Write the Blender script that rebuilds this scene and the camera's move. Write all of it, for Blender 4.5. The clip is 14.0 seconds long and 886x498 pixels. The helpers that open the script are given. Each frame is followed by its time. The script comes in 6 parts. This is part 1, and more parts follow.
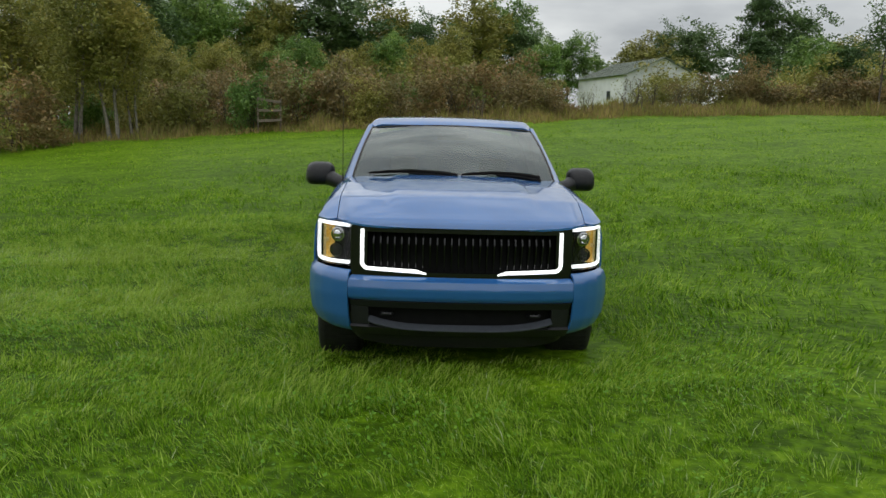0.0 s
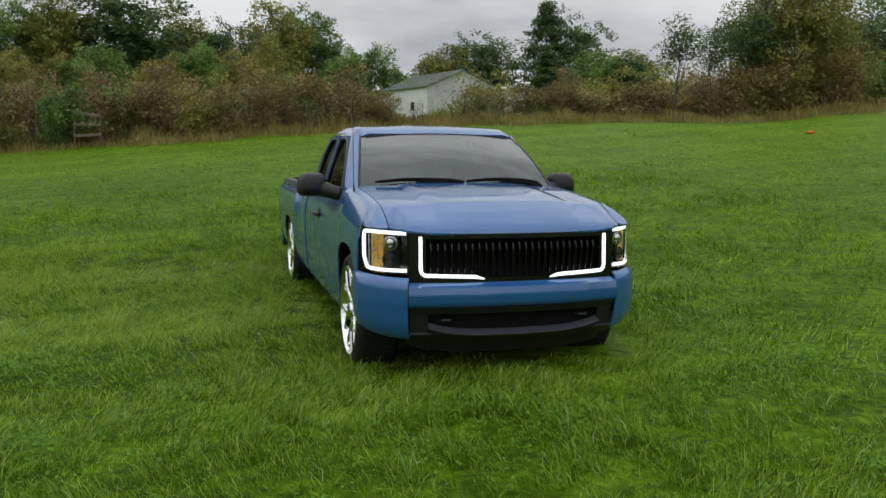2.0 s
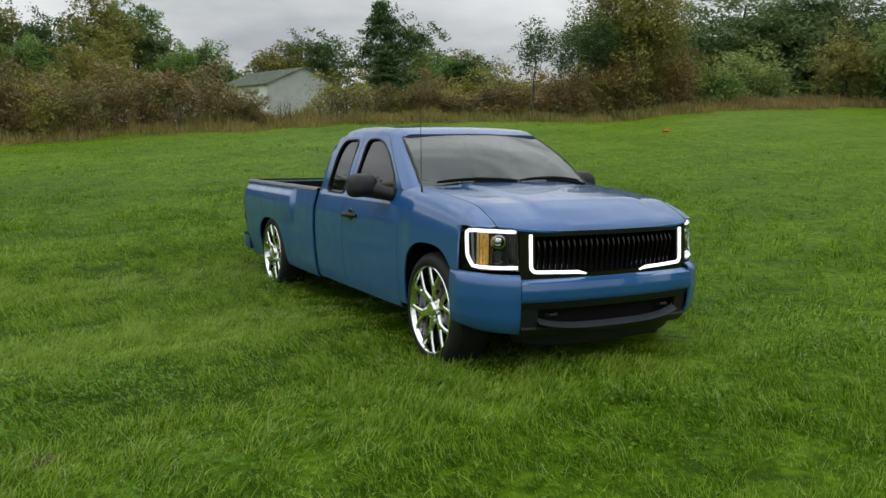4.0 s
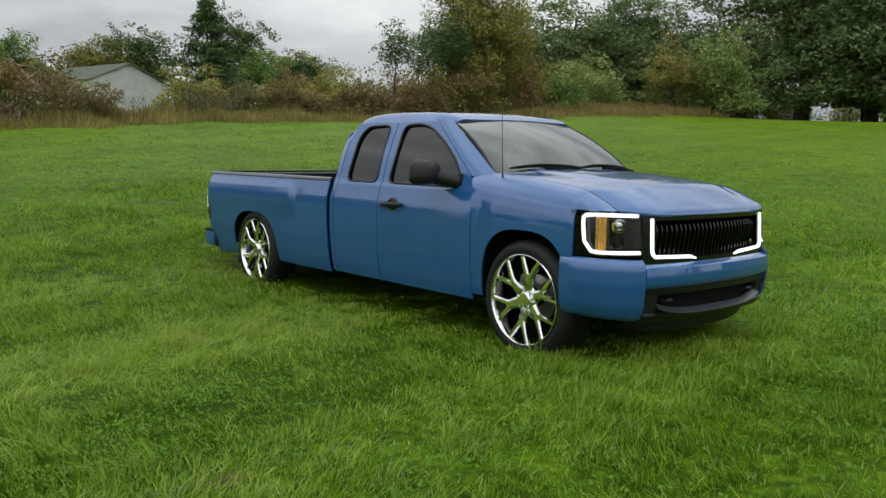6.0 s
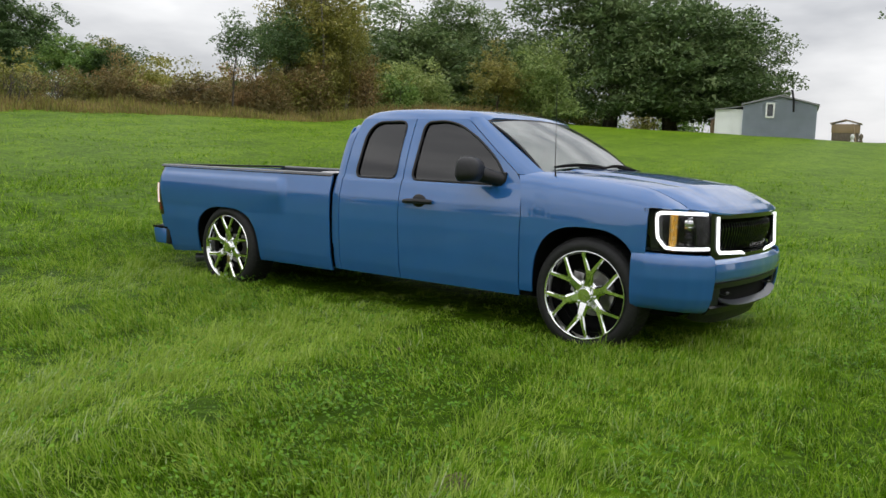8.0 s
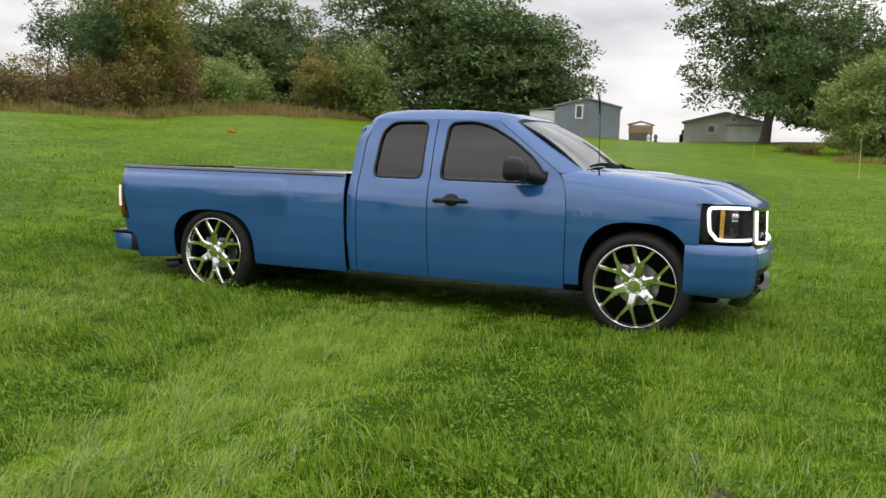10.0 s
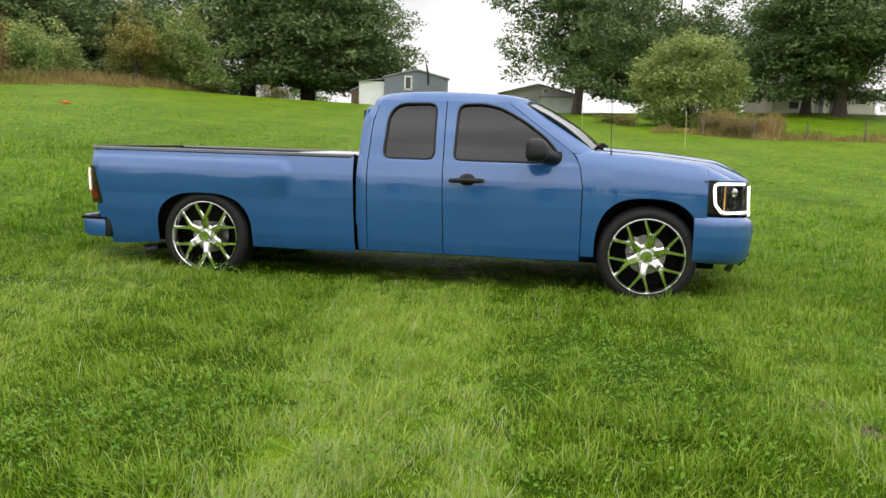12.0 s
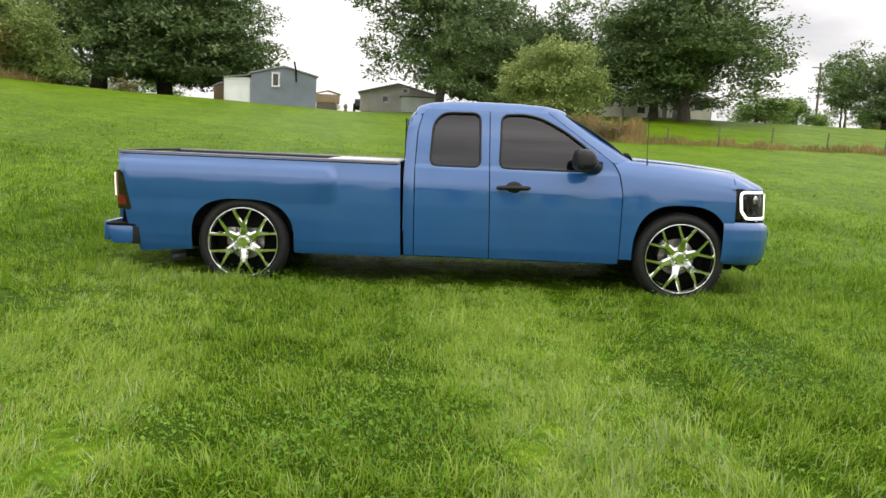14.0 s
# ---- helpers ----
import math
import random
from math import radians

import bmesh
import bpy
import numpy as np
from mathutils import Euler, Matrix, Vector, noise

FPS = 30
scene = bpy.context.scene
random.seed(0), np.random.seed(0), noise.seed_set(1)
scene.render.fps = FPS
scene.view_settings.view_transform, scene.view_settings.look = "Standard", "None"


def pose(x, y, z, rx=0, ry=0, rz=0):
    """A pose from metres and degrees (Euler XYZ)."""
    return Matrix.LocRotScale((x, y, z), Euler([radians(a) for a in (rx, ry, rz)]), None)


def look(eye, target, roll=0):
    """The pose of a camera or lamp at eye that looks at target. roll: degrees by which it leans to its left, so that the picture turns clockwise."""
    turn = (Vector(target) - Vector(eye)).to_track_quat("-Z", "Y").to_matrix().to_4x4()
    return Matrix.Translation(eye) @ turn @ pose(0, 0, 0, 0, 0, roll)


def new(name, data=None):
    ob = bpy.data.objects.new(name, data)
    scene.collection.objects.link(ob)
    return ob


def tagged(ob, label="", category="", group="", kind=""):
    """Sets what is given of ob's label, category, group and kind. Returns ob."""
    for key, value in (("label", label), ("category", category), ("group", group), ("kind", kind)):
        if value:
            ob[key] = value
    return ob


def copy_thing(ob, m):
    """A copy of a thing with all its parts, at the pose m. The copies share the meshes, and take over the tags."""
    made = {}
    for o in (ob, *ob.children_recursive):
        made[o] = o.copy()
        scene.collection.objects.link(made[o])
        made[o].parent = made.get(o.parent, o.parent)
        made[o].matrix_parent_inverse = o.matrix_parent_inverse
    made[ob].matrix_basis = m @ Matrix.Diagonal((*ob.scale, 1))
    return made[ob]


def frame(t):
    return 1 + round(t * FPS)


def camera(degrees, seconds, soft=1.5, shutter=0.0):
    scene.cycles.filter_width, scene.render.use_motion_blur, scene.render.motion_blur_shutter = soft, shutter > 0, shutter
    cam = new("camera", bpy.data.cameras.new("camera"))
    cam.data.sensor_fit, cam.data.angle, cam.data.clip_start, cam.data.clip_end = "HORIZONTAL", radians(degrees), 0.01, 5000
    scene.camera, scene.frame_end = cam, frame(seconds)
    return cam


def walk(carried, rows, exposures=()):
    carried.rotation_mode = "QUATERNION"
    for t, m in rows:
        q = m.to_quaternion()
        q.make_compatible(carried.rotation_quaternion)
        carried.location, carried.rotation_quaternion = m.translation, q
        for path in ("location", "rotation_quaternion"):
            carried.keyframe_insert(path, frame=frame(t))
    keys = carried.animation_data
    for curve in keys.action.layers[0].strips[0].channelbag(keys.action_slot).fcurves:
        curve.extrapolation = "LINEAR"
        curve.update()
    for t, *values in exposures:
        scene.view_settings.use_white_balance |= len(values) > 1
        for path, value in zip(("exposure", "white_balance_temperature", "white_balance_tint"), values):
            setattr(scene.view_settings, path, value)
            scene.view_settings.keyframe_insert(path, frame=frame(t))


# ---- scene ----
cam = camera(54.7, 14.0)
PATH = [
    (0, (-0.329, -6.144, 1.618), (-0.252, -4.163, 1.348), 1.55),
    (0.5, (-0.694, -6.041, 1.595), (-0.405, -4.078, 1.346), 2.25),
    (1, (-1.107, -6.075, 1.61), (-0.731, -4.126, 1.375), 1.75),
    (1.5, (-1.55, -6.036, 1.599), (-1.095, -4.102, 1.365), 1),
    (2, (-1.953, -5.951, 1.56), (-1.409, -4.041, 1.325), 0.5),
    (2.5, (-2.385, -5.848, 1.557), (-1.747, -3.966, 1.327), 0.15),
    (3, (-2.849, -5.771, 1.571), (-2.119, -3.923, 1.339), 0),
    (5.5, (-4.739, -4.46, 1.482), (-3.553, -2.865, 1.255), 0.7),
    (6, (-5.096, -4.12, 1.399), (-3.831, -2.588, 1.177), 0.8),
    (6.5, (-5.448, -3.82, 1.397), (-4.105, -2.355, 1.175), 1.4),
    (7, (-5.782, -3.557, 1.389), (-4.356, -2.171, 1.172), 1.7),
    (7.5, (-6.09, -3.212, 1.356), (-4.586, -1.91, 1.144), 1.9),
    (8, (-6.361, -2.817, 1.337), (-4.778, -1.613, 1.125), 2.1),
    (10.5, (-7.657, -0.815, 1.274), (-5.796, -0.12, 1.049), 2.3),
    (11, (-7.823, -0.407, 1.284), (-5.93, 0.182, 1.024), 2.6),
    (11.5, (-7.95, -0.007, 1.296), (-6.025, 0.469, 1.039), 1.6),
    (12, (-8.217, 0.393, 1.321), (-6.268, 0.759, 1.067), 1.7),
    (12.5, (-8.34, 0.836, 1.297), (-6.379, 1.137, 1.047), 2),
    (13, (-8.466, 1.281, 1.349), (-6.494, 1.508, 1.099), 2),
    (13.5, (-8.573, 1.716, 1.368), (-6.591, 1.83, 1.12), 2.6),
    (14, (-8.64, 2.169, 1.351), (-6.655, 2.171, 1.105), 2.5),
]
walk(cam, [(t, look(eye, target, roll)) for t, eye, target, roll in PATH],
     [(0, -0.22, 6450, 6), (1.0, -0.36, 6400, 7), (3, -0.34, 6400, 7), (7.5, -0.05, 6500, 9), (8.5, 0.06, 6500, 11), (10.5, 0.17, 6700, 13), (11.5, 0.38, 6750, 12), (14, 0.46, 6800, 12)])

# ---- light ----
SUN_AZ, SUN_EL = radians(215), radians(48)
world = bpy.data.worlds.new("overcast_sky")
scene.world = world
world.use_nodes = True
wt = world.node_tree
wt.nodes.clear()
w_out = wt.nodes.new("ShaderNodeOutputWorld")
w_bg = wt.nodes.new("ShaderNodeBackground")
w_sky = wt.nodes.new("ShaderNodeTexSky")
w_sky.sky_type = "NISHITA"
w_sky.sun_disc = False
w_sky.sun_elevation, w_sky.sun_rotation = SUN_EL, SUN_AZ
w_sky.air_density, w_sky.dust_density = 1.0, 3.0
w_noise = wt.nodes.new("ShaderNodeTexNoise")      # cloud layer over the sky
w_noise.inputs["Scale"].default_value = 3.2
w_noise.inputs["Detail"].default_value = 5
w_noise.inputs["Roughness"].default_value = 0.52
w_ramp = wt.nodes.new("ShaderNodeValToRGB")
w_ramp.color_ramp.elements[0].position, w_ramp.color_ramp.elements[0].color = 0.33, (4.0, 4.1, 4.35, 1)
w_ramp.color_ramp.elements[1].position, w_ramp.color_ramp.elements[1].color = 0.66, (8.0, 8.0, 8.05, 1)
w_co = wt.nodes.new("ShaderNodeTexCoord")
w_map = wt.nodes.new("ShaderNodeMapping")          # flat banks of cloud
w_map.inputs["Scale"].default_value = (1.0, 1.0, 3.2)
wt.links.new(w_co.outputs["Generated"], w_map.inputs[0])
wt.links.new(w_map.outputs[0], w_noise.inputs["Vector"])
w_mix = wt.nodes.new("ShaderNodeMixRGB")
w_mix.inputs[0].default_value = 0.94
wt.links.new(w_noise.outputs["Fac"], w_ramp.inputs[0])
wt.links.new(w_sky.outputs[0], w_mix.inputs[1])
wt.links.new(w_ramp.outputs[0], w_mix.inputs[2])
w_sep = wt.nodes.new("ShaderNodeSeparateXYZ")       # an overcast sky is brighter overhead
w_up = wt.nodes.new("ShaderNodeMath")
w_up.operation = "MULTIPLY_ADD"
w_up.use_clamp = False
w_up.inputs[1].default_value, w_up.inputs[2].default_value = 1.15, 0.85
w_pos = wt.nodes.new("ShaderNodeMath")
w_pos.operation = "MAXIMUM"
w_pos.inputs[1].default_value = 0.0
w_lift = wt.nodes.new("ShaderNodeVectorMath")
w_lift.operation = "SCALE"
wt.links.new(w_co.outputs["Generated"], w_sep.inputs[0])
wt.links.new(w_sep.outputs[2], w_pos.inputs[0])
wt.links.new(w_pos.outputs[0], w_up.inputs[0])
wt.links.new(w_mix.outputs[0], w_lift.inputs[0])
wt.links.new(w_up.outputs[0], w_lift.inputs["Scale"])
wt.links.new(w_lift.outputs[0], w_bg.inputs[0])
w_bg.inputs[1].default_value = 0.128
wt.links.new(w_bg.outputs[0], w_out.inputs[0])

sun = new("sun", bpy.data.lights.new("sun", "SUN"))
sun.data.energy, sun.data.angle, sun.data.color = 0.5, radians(178), (1.0, 0.97, 0.92)
sun.matrix_world = look((0, 0, 30), (-30 * math.sin(SUN_AZ) * math.cos(SUN_EL), -30 * math.cos(SUN_AZ) * math.cos(SUN_EL), 30 - 30 * math.sin(SUN_EL)))
scene.view_settings.exposure = 0.0


# ---- materials ----
def material(name, color, rough=0.5, metal=0.0, coat=0.0, spec=0.5):
    m = bpy.data.materials.new(name)
    m.use_nodes = True
    b = m.node_tree.nodes["Principled BSDF"]
    b.inputs["Base Color"].default_value = (*color, 1)
    b.inputs["Roughness"].default_value = rough
    b.inputs["Metallic"].default_value = metal
    b.inputs["Coat Weight"].default_value = coat
    b.inputs["Coat Roughness"].default_value = 0.04
    b.inputs["Specular IOR Level"].default_value = spec
    return m, m.node_tree, b


def vary(nt, target, stops, scale=5.0, detail=5.0, coords="Object", stretch=None):
    """Colour of target from noise over a ramp of (position, colour)."""
    co = nt.nodes.new("ShaderNodeTexCoord")
    n = nt.nodes.new("ShaderNodeTexNoise")
    n.inputs["Scale"].default_value, n.inputs["Detail"].default_value = scale, detail
    vec = co.outputs[coords]
    if stretch:
        mp = nt.nodes.new("ShaderNodeMapping")
        mp.inputs["Scale"].default_value = stretch
        nt.links.new(vec, mp.inputs[0])
        vec = mp.outputs[0]
    nt.links.new(vec, n.inputs["Vector"])
    r = nt.nodes.new("ShaderNodeValToRGB")
    while len(r.color_ramp.elements) < len(stops):
        r.color_ramp.elements.new(0.5)
    for e, (p, c) in zip(r.color_ramp.elements, stops):
        e.position, e.color = p, (*c, 1)
    nt.links.new(n.outputs["Fac"], r.inputs[0])
    if target is not None:
        nt.links.new(r.outputs[0], target)
    return n, r


def bump(nt, bsdf, scale, strength, distance=0.01, stretch=None):
    co = nt.nodes.new("ShaderNodeTexCoord")
    n = nt.nodes.new("ShaderNodeTexNoise")
    n.inputs["Scale"].default_value, n.inputs["Detail"].default_value = scale, 4
    vec = co.outputs["Object"]
    if stretch:
        mp = nt.nodes.new("ShaderNodeMapping")
        mp.inputs["Scale"].default_value = stretch
        nt.links.new(vec, mp.inputs[0])
        vec = mp.outputs[0]
    nt.links.new(vec, n.inputs["Vector"])
    b = nt.nodes.new("ShaderNodeBump")
    b.inputs["Strength"].default_value, b.inputs["Distance"].default_value = strength, distance
    nt.links.new(n.outputs["Fac"], b.inputs["Height"])
    nt.links.new(b.outputs[0], bsdf.inputs["Normal"])


def plain(name, color, rough=0.5, metal=0.0, coat=0.0, grain=20.0, amount=0.15, relief=0.0, spec=0.5):
    """A surface with a little unevenness of tone and relief."""
    m, nt, b = material(name, color, rough, metal, coat, spec)
    lo = tuple(c * (1 - amount) for c in color)
    hi = tuple(min(1, c * (1 + amount)) for c in color)
    vary(nt, b.inputs["Base Color"], [(0.3, lo), (0.7, hi)], grain)
    if relief:
        bump(nt, b, grain * 4, relief)
    return m


def paint_material():
    m, nt, b = material("blue_paint", (0.024, 0.135, 0.39), 0.34, 0.12, 1.0, 0.25)
    b.inputs["Coat Roughness"].default_value = 0.02
    b.inputs["Coat IOR"].default_value = 1.75
    vary(nt, b.inputs["Base Color"], [(0.3, (0.015, 0.104, 0.318)), (0.7, (0.018, 0.116, 0.350))], 3.0)
    n, r = vary(nt, None, [(0.3, (0.30, 0.30, 0.30)), (0.75, (0.42, 0.42, 0.42))], 9.0)
    nt.links.new(r.outputs[0], b.inputs["Roughness"])
    return m


def glass_material(name, tint, least, sharp):
    m = bpy.data.materials.new(name)
    m.use_nodes = True
    nt = m.node_tree
    nt.nodes.clear()
    out = nt.nodes.new("ShaderNodeOutputMaterial")
    tr = nt.nodes.new("ShaderNodeBsdfTransparent")
    tr.inputs[0].default_value = (*tint, 1)
    gl = nt.nodes.new("ShaderNodeBsdfGlossy")
    gl.inputs["Roughness"].default_value = 0.02
    lw = nt.nodes.new("ShaderNodeLayerWeight")
    lw.inputs[0].default_value = 0.5
    pw = nt.nodes.new("ShaderNodeMath")
    pw.operation = "POWER"
    pw.inputs[1].default_value = sharp
    nt.links.new(lw.outputs["Facing"], pw.inputs[0])
    fr = nt.nodes.new("ShaderNodeMath")
    fr.operation = "MULTIPLY_ADD"
    fr.inputs[1].default_value, fr.inputs[2].default_value = 1 - least, least
    nt.links.new(pw.outputs[0], fr.inputs[0])
    mx = nt.nodes.new("ShaderNodeMixShader")
    nt.links.new(fr.outputs[0], mx.inputs[0])
    nt.links.new(tr.outputs[0], mx.inputs[1])
    nt.links.new(gl.outputs[0], mx.inputs[2])
    nt.links.new(mx.outputs[0], out.inputs[0])
    return m


def glow(name, color, strength):
    m, nt, b = material(name, color, 0.3)
    b.inputs["Emission Color"].default_value = (*color, 1)
    b.inputs["Emission Strength"].default_value = strength
    return m


def leaf_material(name, stops, gloss=0.5, through_leaf=0.3):
    """Leaves: each its own tone, with slow drift through the crown."""
    m = bpy.data.materials.new(name)
    m.use_nodes = True
    nt = m.node_tree
    b = nt.nodes["Principled BSDF"]
    b.inputs["Roughness"].default_value = gloss
    b.inputs["Specular IOR Level"].default_value = 0.3
    geo = nt.nodes.new("ShaderNodeNewGeometry")
    info = nt.nodes.new("ShaderNodeObjectInfo")
    n = nt.nodes.new("ShaderNodeTexNoise")
    n.inputs["Scale"].default_value, n.inputs["Detail"].default_value = 0.5, 3
    nt.links.new(geo.outputs["Position"], n.inputs["Vector"])
    add = nt.nodes.new("ShaderNodeMath")
    add.operation = "MULTIPLY_ADD"
    add.inputs[1].default_value = 0.45
    nt.links.new(geo.outputs["Random Per Island"], add.inputs[0])
    off = nt.nodes.new("ShaderNodeMath")
    off.operation = "MULTIPLY_ADD"
    off.inputs[1].default_value, off.inputs[2].default_value = 1.3, -0.42
    nt.links.new(n.outputs["Fac"], off.inputs[0])
    nt.links.new(off.outputs[0], add.inputs[2])
    tone = nt.nodes.new("ShaderNodeMath")
    tone.operation = "MULTIPLY_ADD"
    tone.inputs[1].default_value = 0.25
    nt.links.new(info.outputs["Random"], tone.inputs[0])
    nt.links.new(add.outputs[0], tone.inputs[2])
    r = nt.nodes.new("ShaderNodeValToRGB")
    while len(r.color_ramp.elements) < len(stops):
        r.color_ramp.elements.new(0.5)
    for e, (p, c) in zip(r.color_ramp.elements, stops):
        e.position, e.color = p, (*c, 1)
    nt.links.new(tone.outputs[0], r.inputs[0])
    nt.links.new(r.outputs[0], b.inputs["Base Color"])
    t = nt.nodes.new("ShaderNodeBsdfTranslucent")
    nt.links.new(r.outputs[0], t.inputs[0])
    mx = nt.nodes.new("ShaderNodeMixShader")
    mx.inputs[0].default_value = through_leaf
    out = nt.nodes["Material Output"]
    nt.links.new(b.outputs[0], mx.inputs[1])
    nt.links.new(t.outputs[0], mx.inputs[2])
    nt.links.new(mx.outputs[0], out.inputs[0])
    return m


def math_node(nt, op, a, b=None, c=None):
    n = nt.nodes.new("ShaderNodeMath")
    n.operation = op
    for i, v in enumerate((a, b, c)):
        if v is None:
            continue
        if isinstance(v, (int, float)):
            n.inputs[i].default_value = v
        else:
            nt.links.new(v, n.inputs[i])
    return n.outputs[0]


def grass_material(name, blades):
    """Mown meadow grass: mowing stripes with painted sheen, patches and, on blades, a tone of each blade."""
    m = bpy.data.materials.new(name)
    m.use_nodes = True
    nt = m.node_tree
    b = nt.nodes["Principled BSDF"]
    b.inputs["Roughness"].default_value = 0.5
    b.inputs["Specular IOR Level"].default_value = 0.14 if blades else 0.02
    geo = nt.nodes.new("ShaderNodeNewGeometry")
    sep = nt.nodes.new("ShaderNodeSeparateXYZ")
    nt.links.new(geo.outputs["Position"], sep.inputs[0])
    n1 = nt.nodes.new("ShaderNodeTexNoise")
    n1.inputs["Scale"].default_value, n1.inputs["Detail"].default_value = 0.35, 4
    n2 = nt.nodes.new("ShaderNodeTexNoise")
    n2.inputs["Scale"].default_value, n2.inputs["Detail"].default_value = 2.2, 5
    for n in (n1, n2):
        nt.links.new(geo.outputs["Position"], n.inputs["Vector"])
    # mowing stripes run slantwise across the field, the sheen of bent grass painted as colour
    across = math_node(nt, "ADD", math_node(nt, "MULTIPLY", sep.outputs[0], -0.15), sep.outputs[1])
    wob = math_node(nt, "MULTIPLY_ADD", n1.outputs["Fac"], 0.3, across)
    wave = math_node(nt, "SINE", math_node(nt, "MULTIPLY_ADD", wob, 2.285, -3.5))
    wave = math_node(nt, "MAXIMUM", math_node(nt, "MINIMUM", math_node(nt, "MULTIPLY", wave, 1.9), 1.0), -1.0)
    n4 = nt.nodes.new("ShaderNodeTexNoise")
    n4.inputs["Scale"].default_value, n4.inputs["Detail"].default_value = 0.16, 2
    nt.links.new(geo.outputs["Position"], n4.inputs["Vector"])
    dist = nt.nodes.new("ShaderNodeVectorMath")
    dist.operation = "DISTANCE"
    nt.links.new(geo.outputs["Position"], dist.inputs[0])
    dist.inputs[1].default_value = (-3.7, 2.8, 0)
    fade = math_node(nt, "DIVIDE", 1.0, math_node(nt, "ADD", 1.0, math_node(nt, "POWER", math_node(nt, "DIVIDE", dist.outputs["Value"], 3.9), 5.0)))
    fade = math_node(nt, "MULTIPLY_ADD", fade, 0.82, 0.18)
    wave = math_node(nt, "MAXIMUM", wave, -0.26)
    stripe = math_node(nt, "MULTIPLY", wave, math_node(nt, "MULTIPLY", fade, math_node(nt, "MULTIPLY_ADD", n4.outputs["Fac"], 0.5, -0.06)))
    v = math_node(nt, "MULTIPLY_ADD", n2.outputs["Fac"], 0.55, 0.0)
    v = math_node(nt, "MULTIPLY_ADD", n1.outputs["Fac"], 0.35, v)
    v = math_node(nt, "ADD", v, stripe)
    v = math_node(nt, "ADD", v, math_node(nt, "MULTIPLY_ADD", fade, 0.31 if blades else -0.24, -0.13))
    # the open field gets paler with distance from the striped patch
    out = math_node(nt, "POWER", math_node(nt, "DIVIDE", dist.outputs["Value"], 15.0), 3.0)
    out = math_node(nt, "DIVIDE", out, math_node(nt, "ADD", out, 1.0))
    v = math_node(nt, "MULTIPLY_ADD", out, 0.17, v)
    n5 = nt.nodes.new("ShaderNodeTexNoise")
    n5.inputs["Scale"].default_value, n5.inputs["Detail"].default_value = 8.0, 4
    nt.links.new(geo.outputs["Position"], n5.inputs["Vector"])
    v = math_node(nt, "ADD", v, math_node(nt, "MULTIPLY_ADD", n5.outputs["Fac"], 0.5, -0.25))
    if blades:
        v = math_node(nt, "MULTIPLY_ADD", geo.outputs["Random Per Island"], 0.86, v)
        v = math_node(nt, "ADD", v, -0.36)
    else:
        n3 = nt.nodes.new("ShaderNodeTexNoise")
        n3.inputs["Scale"].default_value, n3.inputs["Detail"].default_value = 14, 6
        nt.links.new(geo.outputs["Position"], n3.inputs["Vector"])
        v = math_node(nt, "ADD", math_node(nt, "MULTIPLY_ADD", n3.outputs["Fac"], 1.0, v), -0.47)
    r = nt.nodes.new("ShaderNodeValToRGB")
    stops = [(0.10, (0.044, 0.112, 0.003)), (0.38, (0.118, 0.252, 0.007)), (0.62, (0.212, 0.362, 0.016)), (0.96, (0.390, 0.505, 0.100))] if blades else [(0.15, (0.032, 0.068, 0.002)), (0.42, (0.084, 0.160, 0.005)), (0.62, (0.142, 0.236, 0.010)), (0.9, (0.250, 0.325, 0.035))]
    while len(r.color_ramp.elements) < len(stops):
        r.color_ramp.elements.new(0.5)
    for e, (p, c) in zip(r.color_ramp.elements, stops):
        e.position, e.color = p, (*c, 1)
    nt.links.new(v, r.inputs[0])
    nt.links.new(r.outputs[0], b.inputs["Base Color"])
    if blades:
        t = nt.nodes.new("ShaderNodeBsdfTranslucent")
        nt.links.new(r.outputs[0], t.inputs[0])
        mx = nt.nodes.new("ShaderNodeMixShader")
        mx.inputs[0].default_value = 0.38
        nt.links.new(b.outputs[0], mx.inputs[1])
        nt.links.new(t.outputs[0], mx.inputs[2])
        nt.links.new(mx.outputs[0], nt.nodes["Material Output"].inputs[0])
    else:
        bump(nt, b, 9, 0.5, 0.05)
    return m


PAINT = paint_material()
BLACK_GLOSS = plain("black_gloss_plastic", (0.004, 0.004, 0.0045), 0.12, 0, 0.25, 30, 0.2, 0.0, 0.3)
BLACK_PLASTIC = plain("black_textured_plastic", (0.012, 0.012, 0.0135), 0.42, 0, 0, 60, 0.25, 0.1, 0.35)
GREY_PLASTIC = plain("grey_valance_plastic", (0.012, 0.0125, 0.014), 0.36, 0, 0, 60, 0.2, 0.1, 0.35)
DARK = plain("dark_underbody_and_shade", (0.004, 0.004, 0.004), 0.8, 0, 0, 20, 0.3, 0.0, 0.15)
LINER = plain("bed_liner", (0.006, 0.006, 0.006), 0.9, 0, 0, 80, 0.3, 0.3, 0.2)
RUBBER = plain("tyre_rubber", (0.016, 0.016, 0.0165), 0.6, 0, 0, 40, 0.25, 0.15, 0.3)
RAIL_PLASTIC = plain("rail_plastic", (0.045, 0.05, 0.06), 0.3, 0, 0.3, 40, 0.15)
CHROME, _nt, _b = material("chrome", (0.72, 0.73, 0.73), 0.06, 1.0)
vary(_nt, _b.inputs["Base Color"], [(0.3, (0.80, 0.81, 0.80)), (0.7, (0.88, 0.89, 0.88))], 8)
STEEL = plain("brake_steel", (0.35, 0.34, 0.33), 0.35, 1.0, 0, 30, 0.2)
SCREEN_GLASS = glass_material("windshield_glass", (0.50, 0.60, 0.56), 0.085, 3.2)
